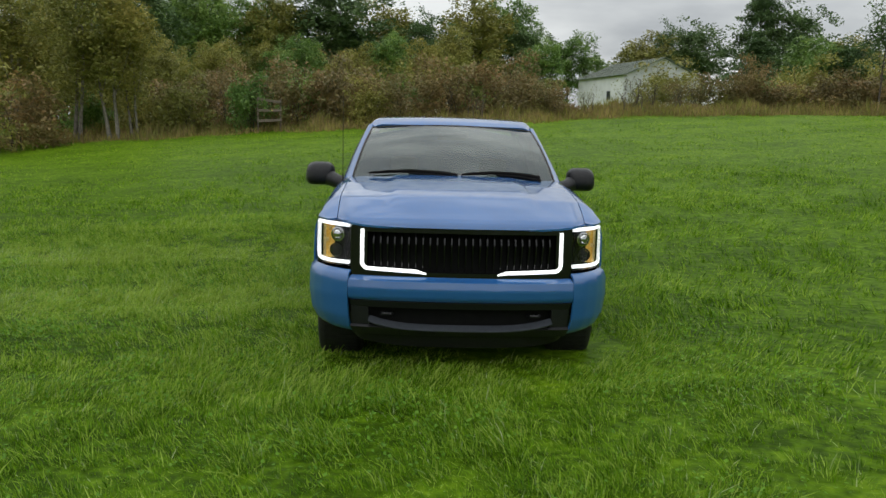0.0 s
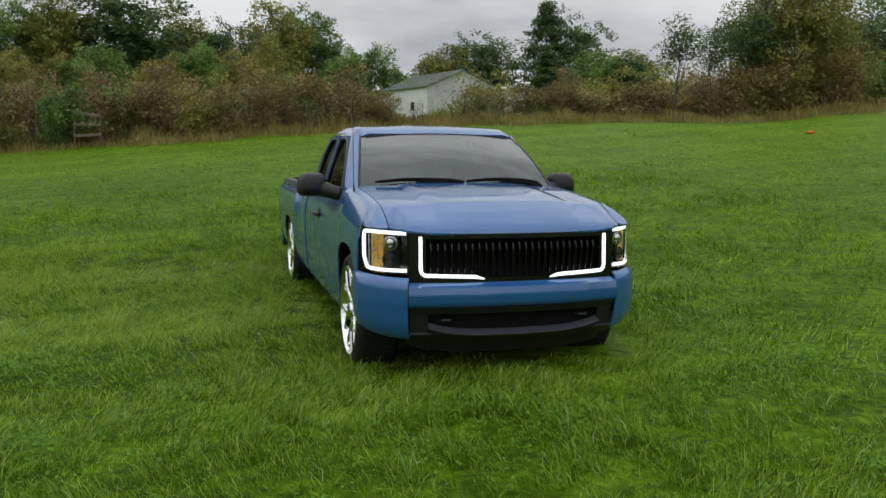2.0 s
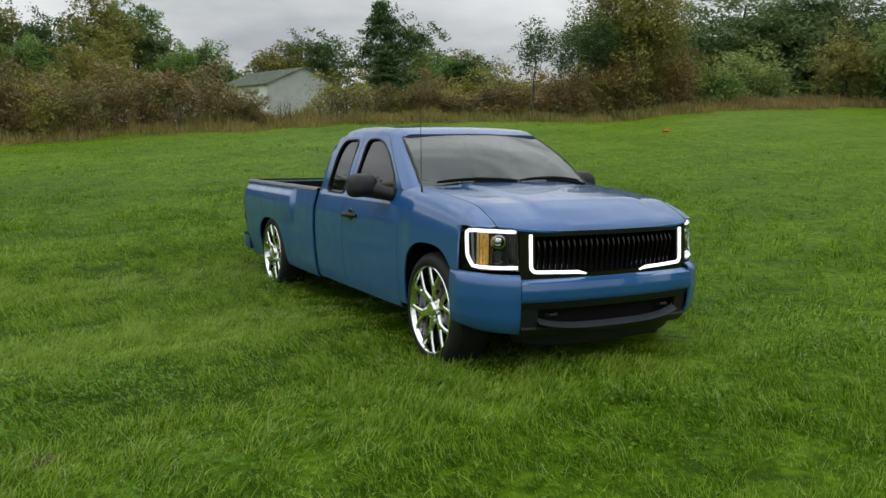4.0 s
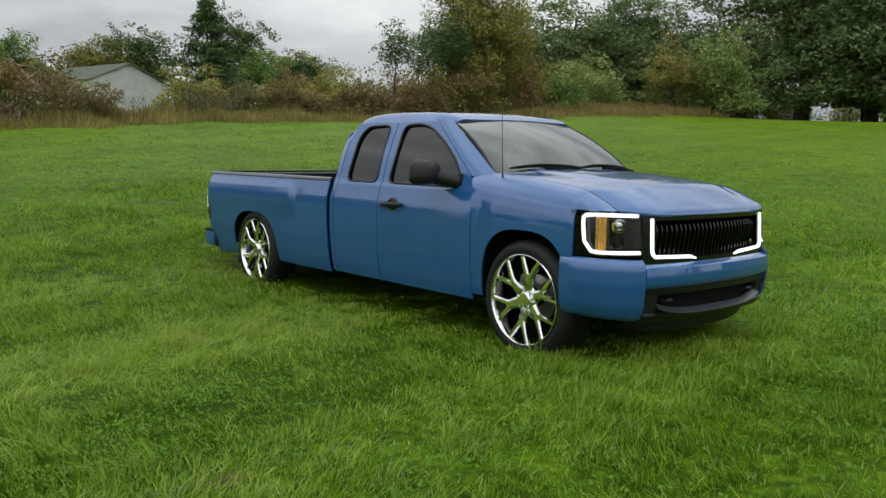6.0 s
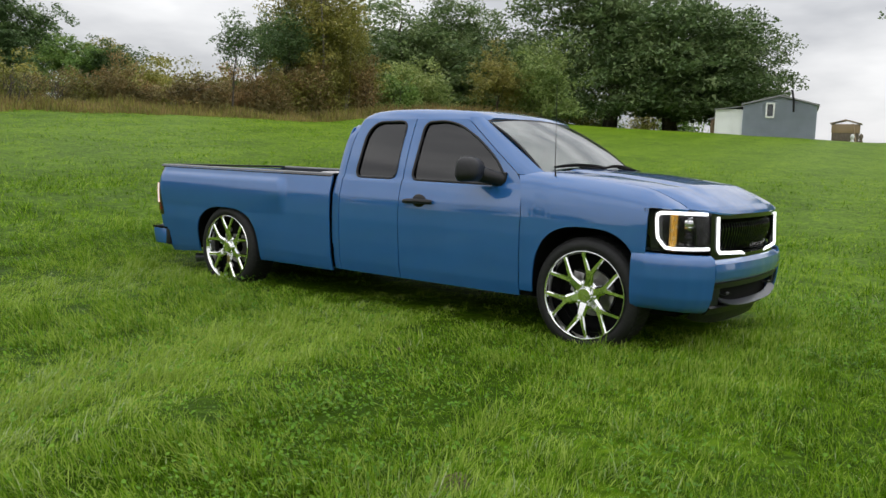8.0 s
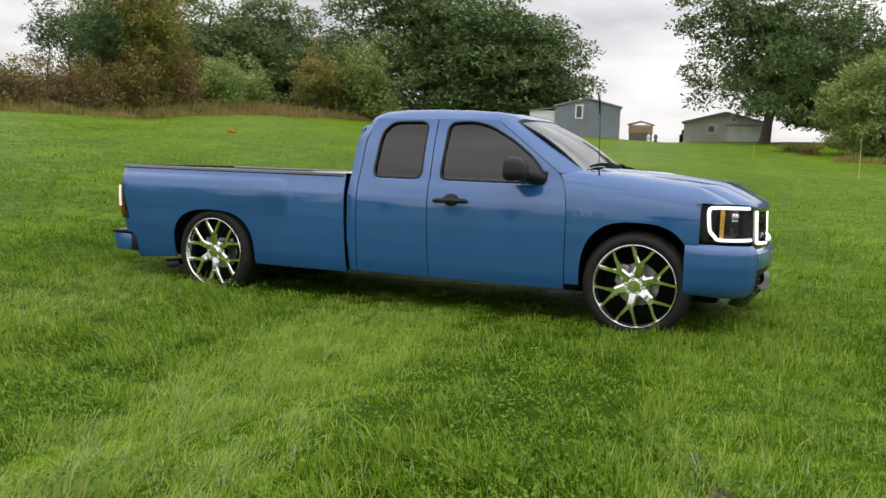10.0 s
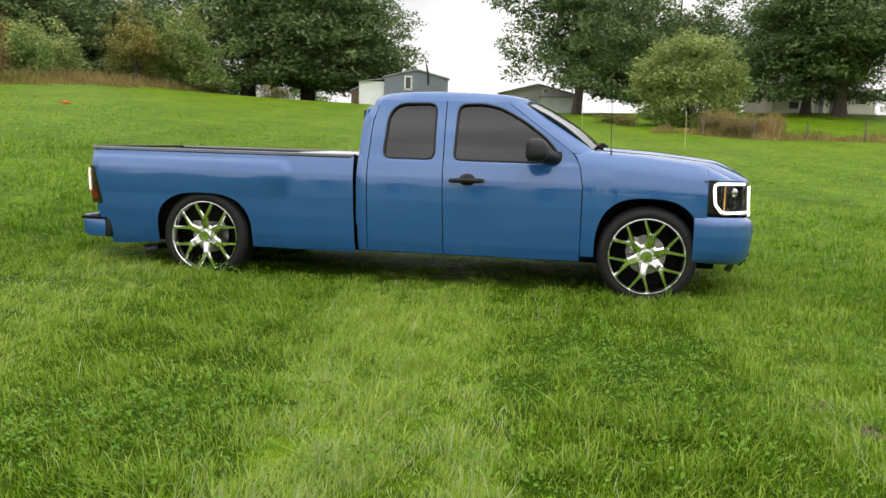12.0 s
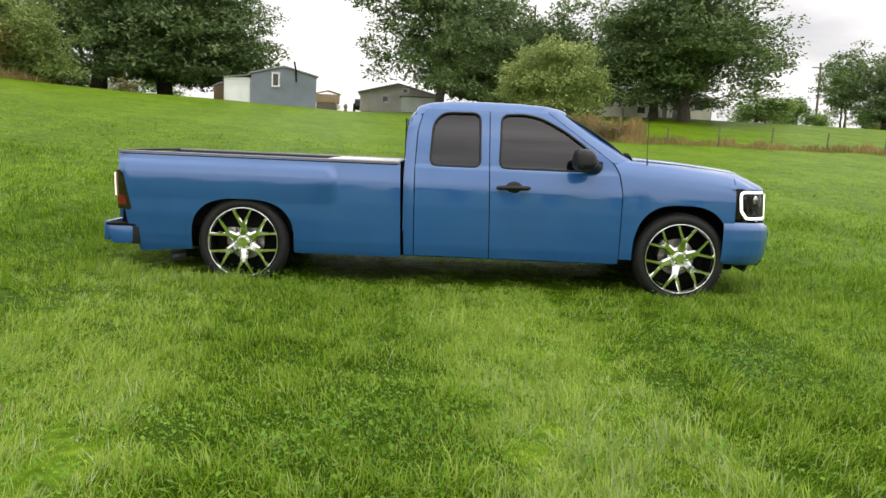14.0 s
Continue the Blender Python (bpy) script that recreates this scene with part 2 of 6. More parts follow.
TINT_GLASS = glass_material("tinted_glass", (0.06, 0.056, 0.075), 0.07, 3.6)
LENS_GLASS = glass_material("lamp_lens", (0.88, 0.88, 0.89), 0.02, 6.0)
LED = glow("white_led_tube", (1.0, 1.0, 1.0), 1.6)
# an unlit reflector; weak emission is added in place of reflected light
AMBER_GLOW = plain("amber_reflector", (0.92, 0.55, 0.13), 0.18, 0.3, 0.5, 90, 0.5, 0.5)
AMBER_GLOW.node_tree.nodes["Principled BSDF"].inputs["Emission Color"].default_value = (1.0, 0.45, 0.06, 1)
AMBER_GLOW.node_tree.nodes["Principled BSDF"].inputs["Emission Strength"].default_value = 0.3
AMBER_CHROME = plain("amber_tinted_chrome", (0.86, 0.62, 0.28), 0.28, 0.6, 0.3, 60, 0.3, 0.4)
SMOKED = plain("smoked_lens", (0.02, 0.008, 0.008), 0.1, 0, 0.7, 20, 0.3)
RED_LENS = plain("red_lens", (0.20, 0.015, 0.012), 0.15, 0, 0.6, 20, 0.3)
PALE_LED = glow("pale_led_bar", (1.0, 0.75, 0.7), 0.9)
SEAT = plain("grey_seat_cloth", (0.06, 0.062, 0.066), 0.9, 0, 0, 40, 0.2, 0.0)
PALE_BOX = plain("pale_plastic_sheet", (0.6, 0.6, 0.6), 0.45, 0, 0, 10, 0.1)
BARK = plain("bark", (0.085, 0.07, 0.055), 0.9, 0, 0, 6, 0.4, 0.6)
PALE_BARK = plain("pale_bark", (0.2, 0.18, 0.15), 0.9, 0, 0, 6, 0.35, 0.6)
LEAF_GREEN = leaf_material("leaves_green", [(0.0, (0.056, 0.109, 0.030)), (0.5, (0.139, 0.242, 0.053)), (1.0, (0.309, 0.427, 0.110))])
LEAF_DARK = leaf_material("leaves_dark", [(0.0, (0.038, 0.073, 0.028)), (0.5, (0.085, 0.148, 0.050)), (1.0, (0.185, 0.255, 0.095))])
LEAF_SILVER = leaf_material("leaves_silvery", [(0.0, (0.042, 0.080, 0.026)), (0.5, (0.115, 0.180, 0.062)), (1.0, (0.27, 0.34, 0.145))])
LEAF_OLIVE = leaf_material("leaves_olive", [(0.0, (0.095, 0.112, 0.026)), (0.5, (0.235, 0.240, 0.055)), (1.0, (0.44, 0.38, 0.10))])
LEAF_YELLOW = leaf_material("leaves_yellowing", [(0.0, (0.12, 0.14, 0.035)), (0.5, (0.29, 0.27, 0.075)), (1.0, (0.46, 0.40, 0.13))])
LEAF_RUST = leaf_material("leaves_rust", [(0.0, (0.089, 0.089, 0.032)), (0.5, (0.204, 0.172, 0.065)), (1.0, (0.391, 0.244, 0.106))])
LEAF_LIGHT = leaf_material("leaves_light", [(0.0, (0.095, 0.155, 0.042)), (0.5, (0.235, 0.315, 0.090)), (1.0, (0.44, 0.48, 0.18))])
WEED = leaf_material("dry_weeds", [(0.0, (0.114, 0.114, 0.030)), (0.5, (0.247, 0.193, 0.068)), (1.0, (0.456, 0.333, 0.150))])
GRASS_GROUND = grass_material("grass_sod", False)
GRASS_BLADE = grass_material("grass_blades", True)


# ---- mesh helpers ----
def part(name, bm, mat, parent, label="", smooth=40):
    """One mesh object from a bmesh, under parent."""
    me = bpy.data.meshes.new(name)
    bm.to_mesh(me)
    bm.free()
    me.materials.append(mat)
    if smooth:
        me.polygons.foreach_set("use_smooth", [True] * len(me.polygons))
        me.set_sharp_from_angle(angle=radians(smooth))
    ob = new(name, me)
    ob.parent = parent
    if label:
        ob["label"] = label
    return ob


def thing(name, label, category, group="", kind="", at=None):
    ob = new(name)
    if at is not None:
        ob.matrix_world = at
    return tagged(ob, label, category, group, kind)


def sheet(fn, nu, nv):
    bm = bmesh.new()
    grid = [[bm.verts.new(fn(i / nu, j / nv)) for i in range(nu + 1)] for j in range(nv + 1)]
    for j in range(nv):
        for i in range(nu):
            bm.faces.new((grid[j][i], grid[j][i + 1], grid[j + 1][i + 1], grid[j + 1][i]))
    return bm


def add_sheet(bm, fn, nu, nv):
    grid = [[bm.verts.new(fn(i / nu, j / nv)) for i in range(nu + 1)] for j in range(nv + 1)]
    for j in range(nv):
        for i in range(nu):
            bm.faces.new((grid[j][i], grid[j][i + 1], grid[j + 1][i + 1], grid[j + 1][i]))


def thick(bm, depth, away=None):
    """Gives a sheet thickness, behind the side that faces the point away from which it turns."""
    bmesh.ops.recalc_face_normals(bm, faces=bm.faces)
    if away is not None:
        c = Vector(away)
        s = sum((f.normal.dot(f.calc_center_median() - c)) * f.calc_area() for f in bm.faces)
        if s < 0:
            bmesh.ops.reverse_faces(bm, faces=bm.faces)
    bmesh.ops.solidify(bm, geom=list(bm.faces), thickness=-depth)
    return bm


def box(cx, cy, cz, sx, sy, sz, bevel=0.0, bm=None, turn=None):
    bm = bm or bmesh.new()
    m = Matrix.Translation((cx, cy, cz)) @ (turn or Matrix()) @ Matrix.Diagonal((sx, sy, sz, 1))
    made = bmesh.ops.create_cube(bm, size=1, matrix=m)
    if bevel:
        edges = list({e for v in made["verts"] for e in v.link_edges})
        bmesh.ops.bevel(bm, geom=edges, offset=bevel, segments=2, affect="EDGES", profile=0.6)
    return bm


def tube(points, radii, sides=8, bm=None, caps=True):
    """A tube through points with a radius at each."""
    bm = bm or bmesh.new()
    rings = []
    pts = [Vector(p) for p in points]
    for k, p in enumerate(pts):
        d = (pts[min(k + 1, len(pts) - 1)] - pts[max(k - 1, 0)]).normalized()
        side = d.orthogonal().normalized() if k == 0 else (last - d * last.dot(d)).normalized()
        last = side
        up = d.cross(side)
        r = radii[k] if hasattr(radii, "__len__") else radii
        rings.append([bm.verts.new(p + (side * math.cos(a) + up * math.sin(a)) * r) for a in (2 * math.pi * i / sides for i in range(sides))])
    for a, b in zip(rings, rings[1:]):
        for i in range(sides):
            bm.faces.new((a[i], a[(i + 1) % sides], b[(i + 1) % sides], b[i]))
    if caps:
        bm.faces.new(rings[0][::-1])
        bm.faces.new(rings[-1])
    return bm


def lathe(profile, steps, bm=None):
    """Turns a profile of (radius, x) round the x axis."""
    bm = bm or bmesh.new()
    rings = []
    for r, x in profile:
        rings.append([bm.verts.new((x, r * math.cos(a), r * math.sin(a))) for a in (2 * math.pi * i / steps for i in range(steps))])
    for a, b in zip(rings, rings[1:]):
        for i in range(steps):
            bm.faces.new((a[i], a[(i + 1) % steps], b[(i + 1) % steps], b[i]))
    return bm


def inside(poly, y, z):
    hit = False
    for (y1, z1), (y2, z2) in zip(poly, poly[1:] + poly[:1]):
        if (z1 > z) != (z2 > z) and y < (y2 - y1) * (z - z1) / (z2 - z1) + y1:
            hit = not hit
    return hit


def nearest(poly, y, z):
    best = None
    for (y1, z1), (y2, z2) in zip(poly, poly[1:] + poly[:1]):
        dy, dz = y2 - y1, z2 - z1
        k = max(0, min(1, ((y - y1) * dy + (z - z1) * dz) / (dy * dy + dz * dz + 1e-12)))
        p = (y1 + k * dy, z1 + k * dz)
        d = (p[0] - y) ** 2 + (p[1] - z) ** 2
        if best is None or d < best[0]:
            best = (d, p)
    return best[1]


def cut(bm, poly, surface):
    """Opens a hole of the outline poly (y, z) in a sheet; surface(y, z) gives x on its rim."""
    inner = {v for v in bm.verts if inside(poly, v.co.y, v.co.z)}
    gone = [f for f in bm.faces if all(v in inner for v in f.verts)]
    bmesh.ops.delete(bm, geom=gone, context="FACES")
    for v in list(bm.verts):
        if v in inner and v.is_valid and v.link_faces:
            y, z = nearest(poly, v.co.y, v.co.z)
            v.co = (surface(y, z), y, z)
    loose = [v for v in bm.verts if not v.link_faces]
    bmesh.ops.delete(bm, geom=loose, context="VERTS")


def rounded(poly, r, n=4):
    """The outline with its corners rounded."""
    out = []
    k = len(poly)
    for i in range(k):
        p, a, b = Vector(poly[i]), Vector(poly[i - 1]), Vector(poly[(i + 1) % k])
        ra = min(r, (a - p).length * 0.45)
        rb = min(r, (b - p).length * 0.45)
        s, e = p + (a - p).normalized() * ra, p + (b - p).normalized() * rb
        for j in range(n + 1):
            u = j / n
            q = s * (1 - u) ** 2 + p * 2 * u * (1 - u) + e * u * u
            out.append((q.x, q.y))
    return out


def smooth01(x):
    x = max(0.0, min(1.0, x))
    return x * x * (3 - 2 * x)


# ---- ground ----
def ground_many(x, y):
    """A hillside meadow: nearly level at the truck, rising to the hedge and the yard, falling away behind the camera."""
    x, y = np.asarray(x, float), np.asarray(y, float)
    r = np.hypot(x, y)
    az = np.degrees(np.arctan2(x, y))
    slope = np.interp(az, (-180, -120, -90, -60, -31, -24, -16, -8, 0, 8, 16, 24, 34, 42, 49, 55, 62, 70, 77, 83, 88, 94, 100, 107, 115, 125, 150, 180),
                      (-0.02, -0.03, -0.03, -0.01, 0.023, 0.041, 0.055, 0.070, 0.082, 0.092, 0.099, 0.102, 0.102, 0.099, 0.094, 0.087, 0.081, 0.077, 0.0715, 0.065, 0.063, 0.060, 0.057, 0.056, 0.056, 0.05, 0.02, -0.02))
    brow = np.interp(az, (-180, -60, 40, 52, 84, 95, 180), (30, 28, 28, 48, 48, 34, 34))
    beyond = np.interp(az, (-180, -60, -30, 10, 44, 52, 74, 84, 95, 104, 130, 160), (0, 0, 0.02, 0.036, 0.036, 0.008, 0.008, 0.045, 0.075, 0.085, 0.06, 0))
    far = slope * (np.minimum(r, brow) - 3) + beyond * np.clip(r - brow, 0, 28) + 0.35 * beyond * np.clip(r - brow - 28, 0, 40)
    near = 0.085 + 0.03 * x
    w = np.clip(r / 9, 0, 1)
    w = w * w * (3 - 2 * w)
    return near * (1 - w) + far * w


def ground_z(x, y):
    return float(ground_many(x, y))


def make_ground():
    """One sheet from the truck to the horizon: rings that widen outward."""
    bm = bmesh.new()
    radii = [0.0]
    while radii[-1] < 2500:
        radii.append(radii[-1] + max(0.5, radii[-1] * 0.06))
    steps = 144
    rings = []
    for k, r in enumerate(radii):
        ring = []
        for i in range(steps if k else 1):
            a = 2 * math.pi * i / steps
            x, y = r * math.sin(a), r * math.cos(a) + 1.5
            z = ground_z(x, y) + 0.03 * noise.noise(Vector((x * 0.6, y * 0.6, 0))) * (1 if r > 1 else 0)
            ring.append(bm.verts.new((x, y, z)))
        rings.append(ring)
    for i in range(steps):
        bm.faces.new((rings[0][0], rings[1][(i + 1) % steps], rings[1][i]))
    for a, b in zip(rings[1:], rings[2:]):
        for i in range(steps):
            bm.faces.new((a[i], a[(i + 1) % steps], b[(i + 1) % steps], b[i]))
    bmesh.ops.recalc_face_normals(bm, faces=bm.faces)
    if sum(f.normal.z for f in bm.faces) < 0:
        bmesh.ops.reverse_faces(bm, faces=bm.faces)
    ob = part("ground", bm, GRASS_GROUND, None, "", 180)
    tagged(ob, "green mown meadow rising gently to the wood", "ground", kind="structure")


make_ground()


def quads_mesh(name, corners, mat):
    """A mesh of loose faces from an array of shape (n, corners, 3)."""
    n, k = corners.shape[:2]
    me = bpy.data.meshes.new(name)
    me.vertices.add(n * k)
    me.vertices.foreach_set("co", corners.reshape(-1).astype(np.float32))
    me.loops.add(n * k)
    me.loops.foreach_set("vertex_index", np.arange(n * k, dtype=np.int32))
    me.polygons.add(n)
    me.polygons.foreach_set("loop_start", np.arange(0, n * k, k, dtype=np.int32))
    me.update(calc_edges=True)
    me.materials.append(mat)
    return me


def leaf_cloud(centres, spread, size, per, rng, droop=0.0):
    """Leaves scattered round clump centres, most of them lying flat and hanging a little."""
    n = len(centres) * per
    d = rng.normal(0, 1, (n, 3))
    d *= (rng.uniform(0, 1, n) ** 0.5 * 1.8 / np.linalg.norm(d, axis=1))[:, None]
    d[:, 2] = d[:, 2] * 0.7 - 0.12 * (d[:, 0] ** 2 + d[:, 1] ** 2)
    c = np.repeat(centres, per, axis=0) + d * np.asarray(spread)
    u = rng.normal(0, 1, (n, 3)) * (1, 1, 0.55)
    u[:, 2] -= droop
    u /= np.linalg.norm(u, axis=1, keepdims=True)
    w = rng.normal(0, 0.55, (n, 3)) + (0, 0, 1)
    v = np.cross(u, w)
    v /= np.linalg.norm(v, axis=1, keepdims=True) + 1e-9
    s = (size * rng.uniform(0.6, 1.35, n))[:, None]
    a, b = u * s, v * s * 0.6
    return np.stack([c - a * 0.5 + b * 0.5, c - a * 0.5 - b * 0.5, c + a * 0.5], axis=1)


def crown_points(n, rx, rz, z0, rng, shape):
    """Clump centres in an uneven crown: lobes round a main body."""
    lobes = [(np.clip(rng.normal(0, 0.36, 3), -0.6, 0.6) * (rx, rx, rz), rng.uniform(0.34, 0.56)) for _ in range(16)]
    out = []
    while shape == "cone" and len(out) < n:
        # whorls of boughs, shorter towards the tip
        h = 1 - rng.uniform(0, 1) ** 0.75
        a, k = rng.uniform(0, 2 * math.pi), rng.uniform(0, 1) ** 0.5
        reach = rx * (1 - h) ** 0.62 * (0.74 + 0.26 * math.sin(h * 60 + 1.5 * math.sin(3 * a))) * (0.85 + 0.15 * math.sin(5 * a + 9 * h))
        out.append(np.array((reach * k * math.cos(a), reach * k * math.sin(a), z0 + 2 * rz * (h * 0.985 + 0.01) - 0.22 * reach * k)))
    while shape == "ball" and len(out) < n:
        # an even dome that reaches down to the grass
        d = rng.normal(0, 1, 3)
        d /= np.linalg.norm(d)
        k = rng.uniform(0.25, 1.0) ** 0.45 * (0.9 + 0.1 * math.sin(7 * d[0] + 5 * d[2]) * math.sin(6 * d[1]))
        p = d * (rx, rx, rz) * k * (1 if d[2] > 0 else 1.0)
        if p[2] < 0:
            p[:2] *= (1 - d[2] * d[2] + 0.04) ** -0.32
        out.append(p + (0, 0, z0 + rz))
    while len(out) < n:
        c, k = lobes[rng.integers(len(lobes))]
        d = rng.normal(0, 1, 3)
        d /= np.linalg.norm(d)
        p = c + d * (rx * k, rx * k, rz * k) * rng.uniform(0.55, 1.0) ** 0.6
        h = (p[2] + rz) / (2 * rz)
        if not -0.04 < h < 1.06:
            continue
        if shape == "vase" and math.hypot(p[0], p[1]) > rx * (0.45 + 0.8 * h):
            continue
        if shape == "full":
            # the outer boughs hang low
            p[2] -= 0.36 * rz * min(1.2, math.hypot(p[0], p[1]) / rx) ** 1.4
            p[2] = max(p[2], 0.085 * (2 * rz + z0) - z0 - rz + 0.12 * rz * abs(math.sin(3 * math.atan2(p[1], p[0]))))
        p[2] += z0 + rz
        out.append(p)
    return np.array(out)


def make_tree(name, seed, height, rx, base, trunk, leaf, bark, clumps, per, size, spread, shape="round", label="", stems=1, group="trees of the wood edge"):
    """A tree: tapered trunk with limbs, and a crown of leaf clumps. base: height of the crown's underside."""
    rng = np.random.default_rng(seed)
    rz = (height - base) / 2
    pts = crown_points(clumps, rx, rz, base, rng, shape)
    ob = thing(name, label, "tree", group)
    split = name in ("silver_maple", "small_maple", "rounded_tree")
    bm = bmesh.new()
    for s in range(stems):
        if split:
            bm = bmesh.new()
        lean = rng.normal(0, 0.03 if stems == 1 else 0.14, 2)
        foot = rng.normal(0, 0.0 if stems == 1 else 0.35, 2)
        top = height * (0.86 if shape == "cone" else 0.6 if shape == "full" else 0.8)
        line = []
        for k in range(7):
            f = k / 6
            line.append((foot[0] + lean[0] * top * f + rng.normal(0, 0.06) * k * 0.4, foot[1] + lean[1] * top * f + rng.normal(0, 0.06) * k * 0.4, top * f - 0.15))
        tube(line, [trunk * (1.35 if k == 0 else 1 - 0.85 * k / 6) for k in range(7)], 8, bm)
        if split:
            part("trunk", bm, bark, ob, "", 60)
        for _ in range(10 if stems == 1 else 5):
            if split:
                bm = bmesh.new()
            p = pts[rng.integers(len(pts))]
            k = rng.uniform(0.3, 0.85)
            j = min(5, int(k * 6))
            a = np.array(line[j])
            if p[2] < a[2]:
                a = np.array(line[max(1, j - 2)])
            mid = a * 0.5 + p * 0.5 + (0, 0, -0.3)
            tube([a, mid, p], [trunk * 0.4 * (1.1 - k), trunk * 0.25 * (1.1 - k), 0.012], 5, bm)
            if split:
                part("limb", bm, bark, ob, "", 60)
    if not split:
        part("trunk", bm, bark, ob, "", 60)
    corners = leaf_cloud(pts, spread, size, per, rng, 0.3)
    crown = new("crown", quads_mesh("crown", corners, leaf))
    crown.parent = ob
    return ob


def plant(proto, x, y, scale=1.0, turn=0.0, stretch=1.0, label=""):
    z = ground_z(x, y)
    m = Matrix.Translation((x, y, z - 0.05)) @ Matrix.Rotation(turn, 4, "Z") @ Matrix.Diagonal((scale, scale, scale * stretch, 1))
    if "used" not in proto:
        proto["used"] = 1
        proto.matrix_world = m
        ob = proto
    else:
        ob = copy_thing(proto, Matrix.Translation((x, y, z - 0.05)) @ Matrix.Rotation(turn, 4, "Z"))
        ob.matrix_basis = m
    if label:
        ob["label"] = label
    return ob


rnd = random.Random(5)
WOOD = "trees of the wood edge"
wood_a = make_tree("deciduous_tree", 11, 12.5, 4.0, 2.0, 0.2, LEAF_GREEN, BARK, 290, 36, 0.31, 0.42, "round", "green deciduous tree in the dense wood edge")
wood_b = make_tree("deciduous_tree", 12, 13.0, 4.4, 1.5, 0.22, LEAF_OLIVE, BARK, 290, 36, 0.31, 0.46, "round", "olive green tree beginning to turn in autumn")
wood_c = make_tree("deciduous_tree", 13, 11.5, 3.6, 1.2, 0.2, LEAF_DARK, BARK, 290, 36, 0.31, 0.42, "round", "dark green leafy tree at the wood edge")
wood_d = make_tree("slender_tree", 14, 12.0, 3.2, 2.2, 0.13, LEAF_OLIVE, PALE_BARK, 190, 40, 0.24, 0.5, "vase", "slender tree with olive leaves turning in autumn", 2)
young = make_tree("young_tree", 15, 7.5, 1.3, 2.0, 0.07, LEAF_DARK, BARK, 80, 26, 0.18, 0.3, "vase", "thin young tree with sparse dark leaves", 1)
conifer = make_tree("conifer", 16, 14.2, 7.4, 0.6, 0.25, LEAF_DARK, BARK, 520, 44, 0.32, (0.6, 0.6, 0.25), "cone", "tall dark green conifer above the hedge")
silver_a = make_tree("silver_maple", 17, 16.0, 6.6, 0.7, 0.34, LEAF_SILVER, BARK, 460, 64, 0.34, (0.8, 0.8, 0.45), "full", "large silver maple with a dense grey-green crown", 2, "large maples")
silver_b = make_tree("silver_maple", 18, 16.5, 7.2, 1.1, 0.36, LEAF_SILVER, BARK, 440, 64, 0.34, (0.85, 0.85, 0.45), "full", "large spreading maple with grey-green leaves", 3, "large maples")
silver_c = make_tree("silver_maple", 27, 14.5, 7.0, 0.4, 0.4, LEAF_SILVER, BARK, 560, 84, 0.29, (0.85, 0.85, 0.45), "full", "large maple with a high grey-green crown beside the house", 1, "large maples")
small_y = make_tree("small_maple", 19, 6.5, 2.3, 0.6, 0.09, LEAF_YELLOW, BARK, 150, 40, 0.21, 0.4, "full", "small maple with orange-yellow autumn leaves")
small_g = make_tree("small_maple", 20, 7.0, 3.0, 0.5, 0.12, LEAF_LIGHT, BARK, 220, 46, 0.22, 0.45, "full", "small maple with pale green leaves")
lawn_tree = make_tree("rounded_tree", 21, 6.8, 4.0, -0.5, 0.14, LEAF_LIGHT, BARK, 300, 80, 0.24, (0.58, 0.58, 0.4), "ball", "rounded pale green tree on the lawn", 1, "lawn trees")
shrub_a = make_tree("shrub", 22, 4.2, 2.6, 0.0, 0.05, LEAF_RUST, BARK, 120, 28, 0.25, 0.42, "round", "rust-brown overgrown shrub in the hedge", 4, "hedge shrubs")
shrub_b = make_tree("shrub", 23, 4.8, 2.8, 0.0, 0.05, LEAF_OLIVE, BARK, 130, 28, 0.26, 0.45, "round", "olive green overgrown shrub in the hedge", 4, "hedge shrubs")
shrub_c = make_tree("shrub", 24, 3.6, 2.4, 0.0, 0.05, LEAF_GREEN, BARK, 110, 28, 0.25, 0.42, "round", "green overgrown shrub in the hedge", 4, "hedge shrubs")


def polar(az, r):
    return r * math.sin(radians(az)), r * math.cos(radians(az))


def spin():
    return rnd.uniform(0, 6.28)


def plant_all(kind, rows):
    """Rows of (x, y, scale, stretch upward)."""
    for x, y, scale, stretch in rows:
        plant(kind, x, y, scale, spin(), stretch)


# wood far behind the hedge, from the north-west round to the barn
plant_all(wood_a, ((-24.6, 91.8, 1.63, 0.71), (-21.7, 82.2, 1.15, 1.00), (-16.9, 88.4, 1.10, 0.98), (-31.7, 78.9, 1.26, 0.89), (11.2, 99.4, 1.23, 0.95), (13.3, 85, 0.72, 0.88), (19.2, 103.2, 0.97, 0.88), (23.4, 105.4, 0.91, 0.73)))
plant_all(wood_b, ((-15.7, 86.6, 1.09, 1.01), (-3.4, 97.9, 1.31, 0.86), (5.6, 91.8, 1.34, 0.83), (27.4, 100.3, 1.03, 0.84)))
plant_all(wood_c, ((-8.6, 89.6, 1.85, 0.71), (0.8, 84, 0.79, 1.17), (12.8, 95.1, 0.91, 1.03), (-25.5, 75.8, 1.32, 0.89), (-31.8, 67.9, 1.64, 0.62), (31.7, 103.3, 0.76, 1.38), (36.2, 103.9, 1.37, 0.79)))
for k in range(17):
    x, y = polar(-35 + k * 2.6 + rnd.uniform(-0.8, 0.8), 108 + rnd.uniform(-5, 6))
    plant(rnd.choice((wood_a, wood_b, wood_c)), x, y, rnd.uniform(0.8, 1.0) * (0.72 if k > 15 else 1.0), spin())
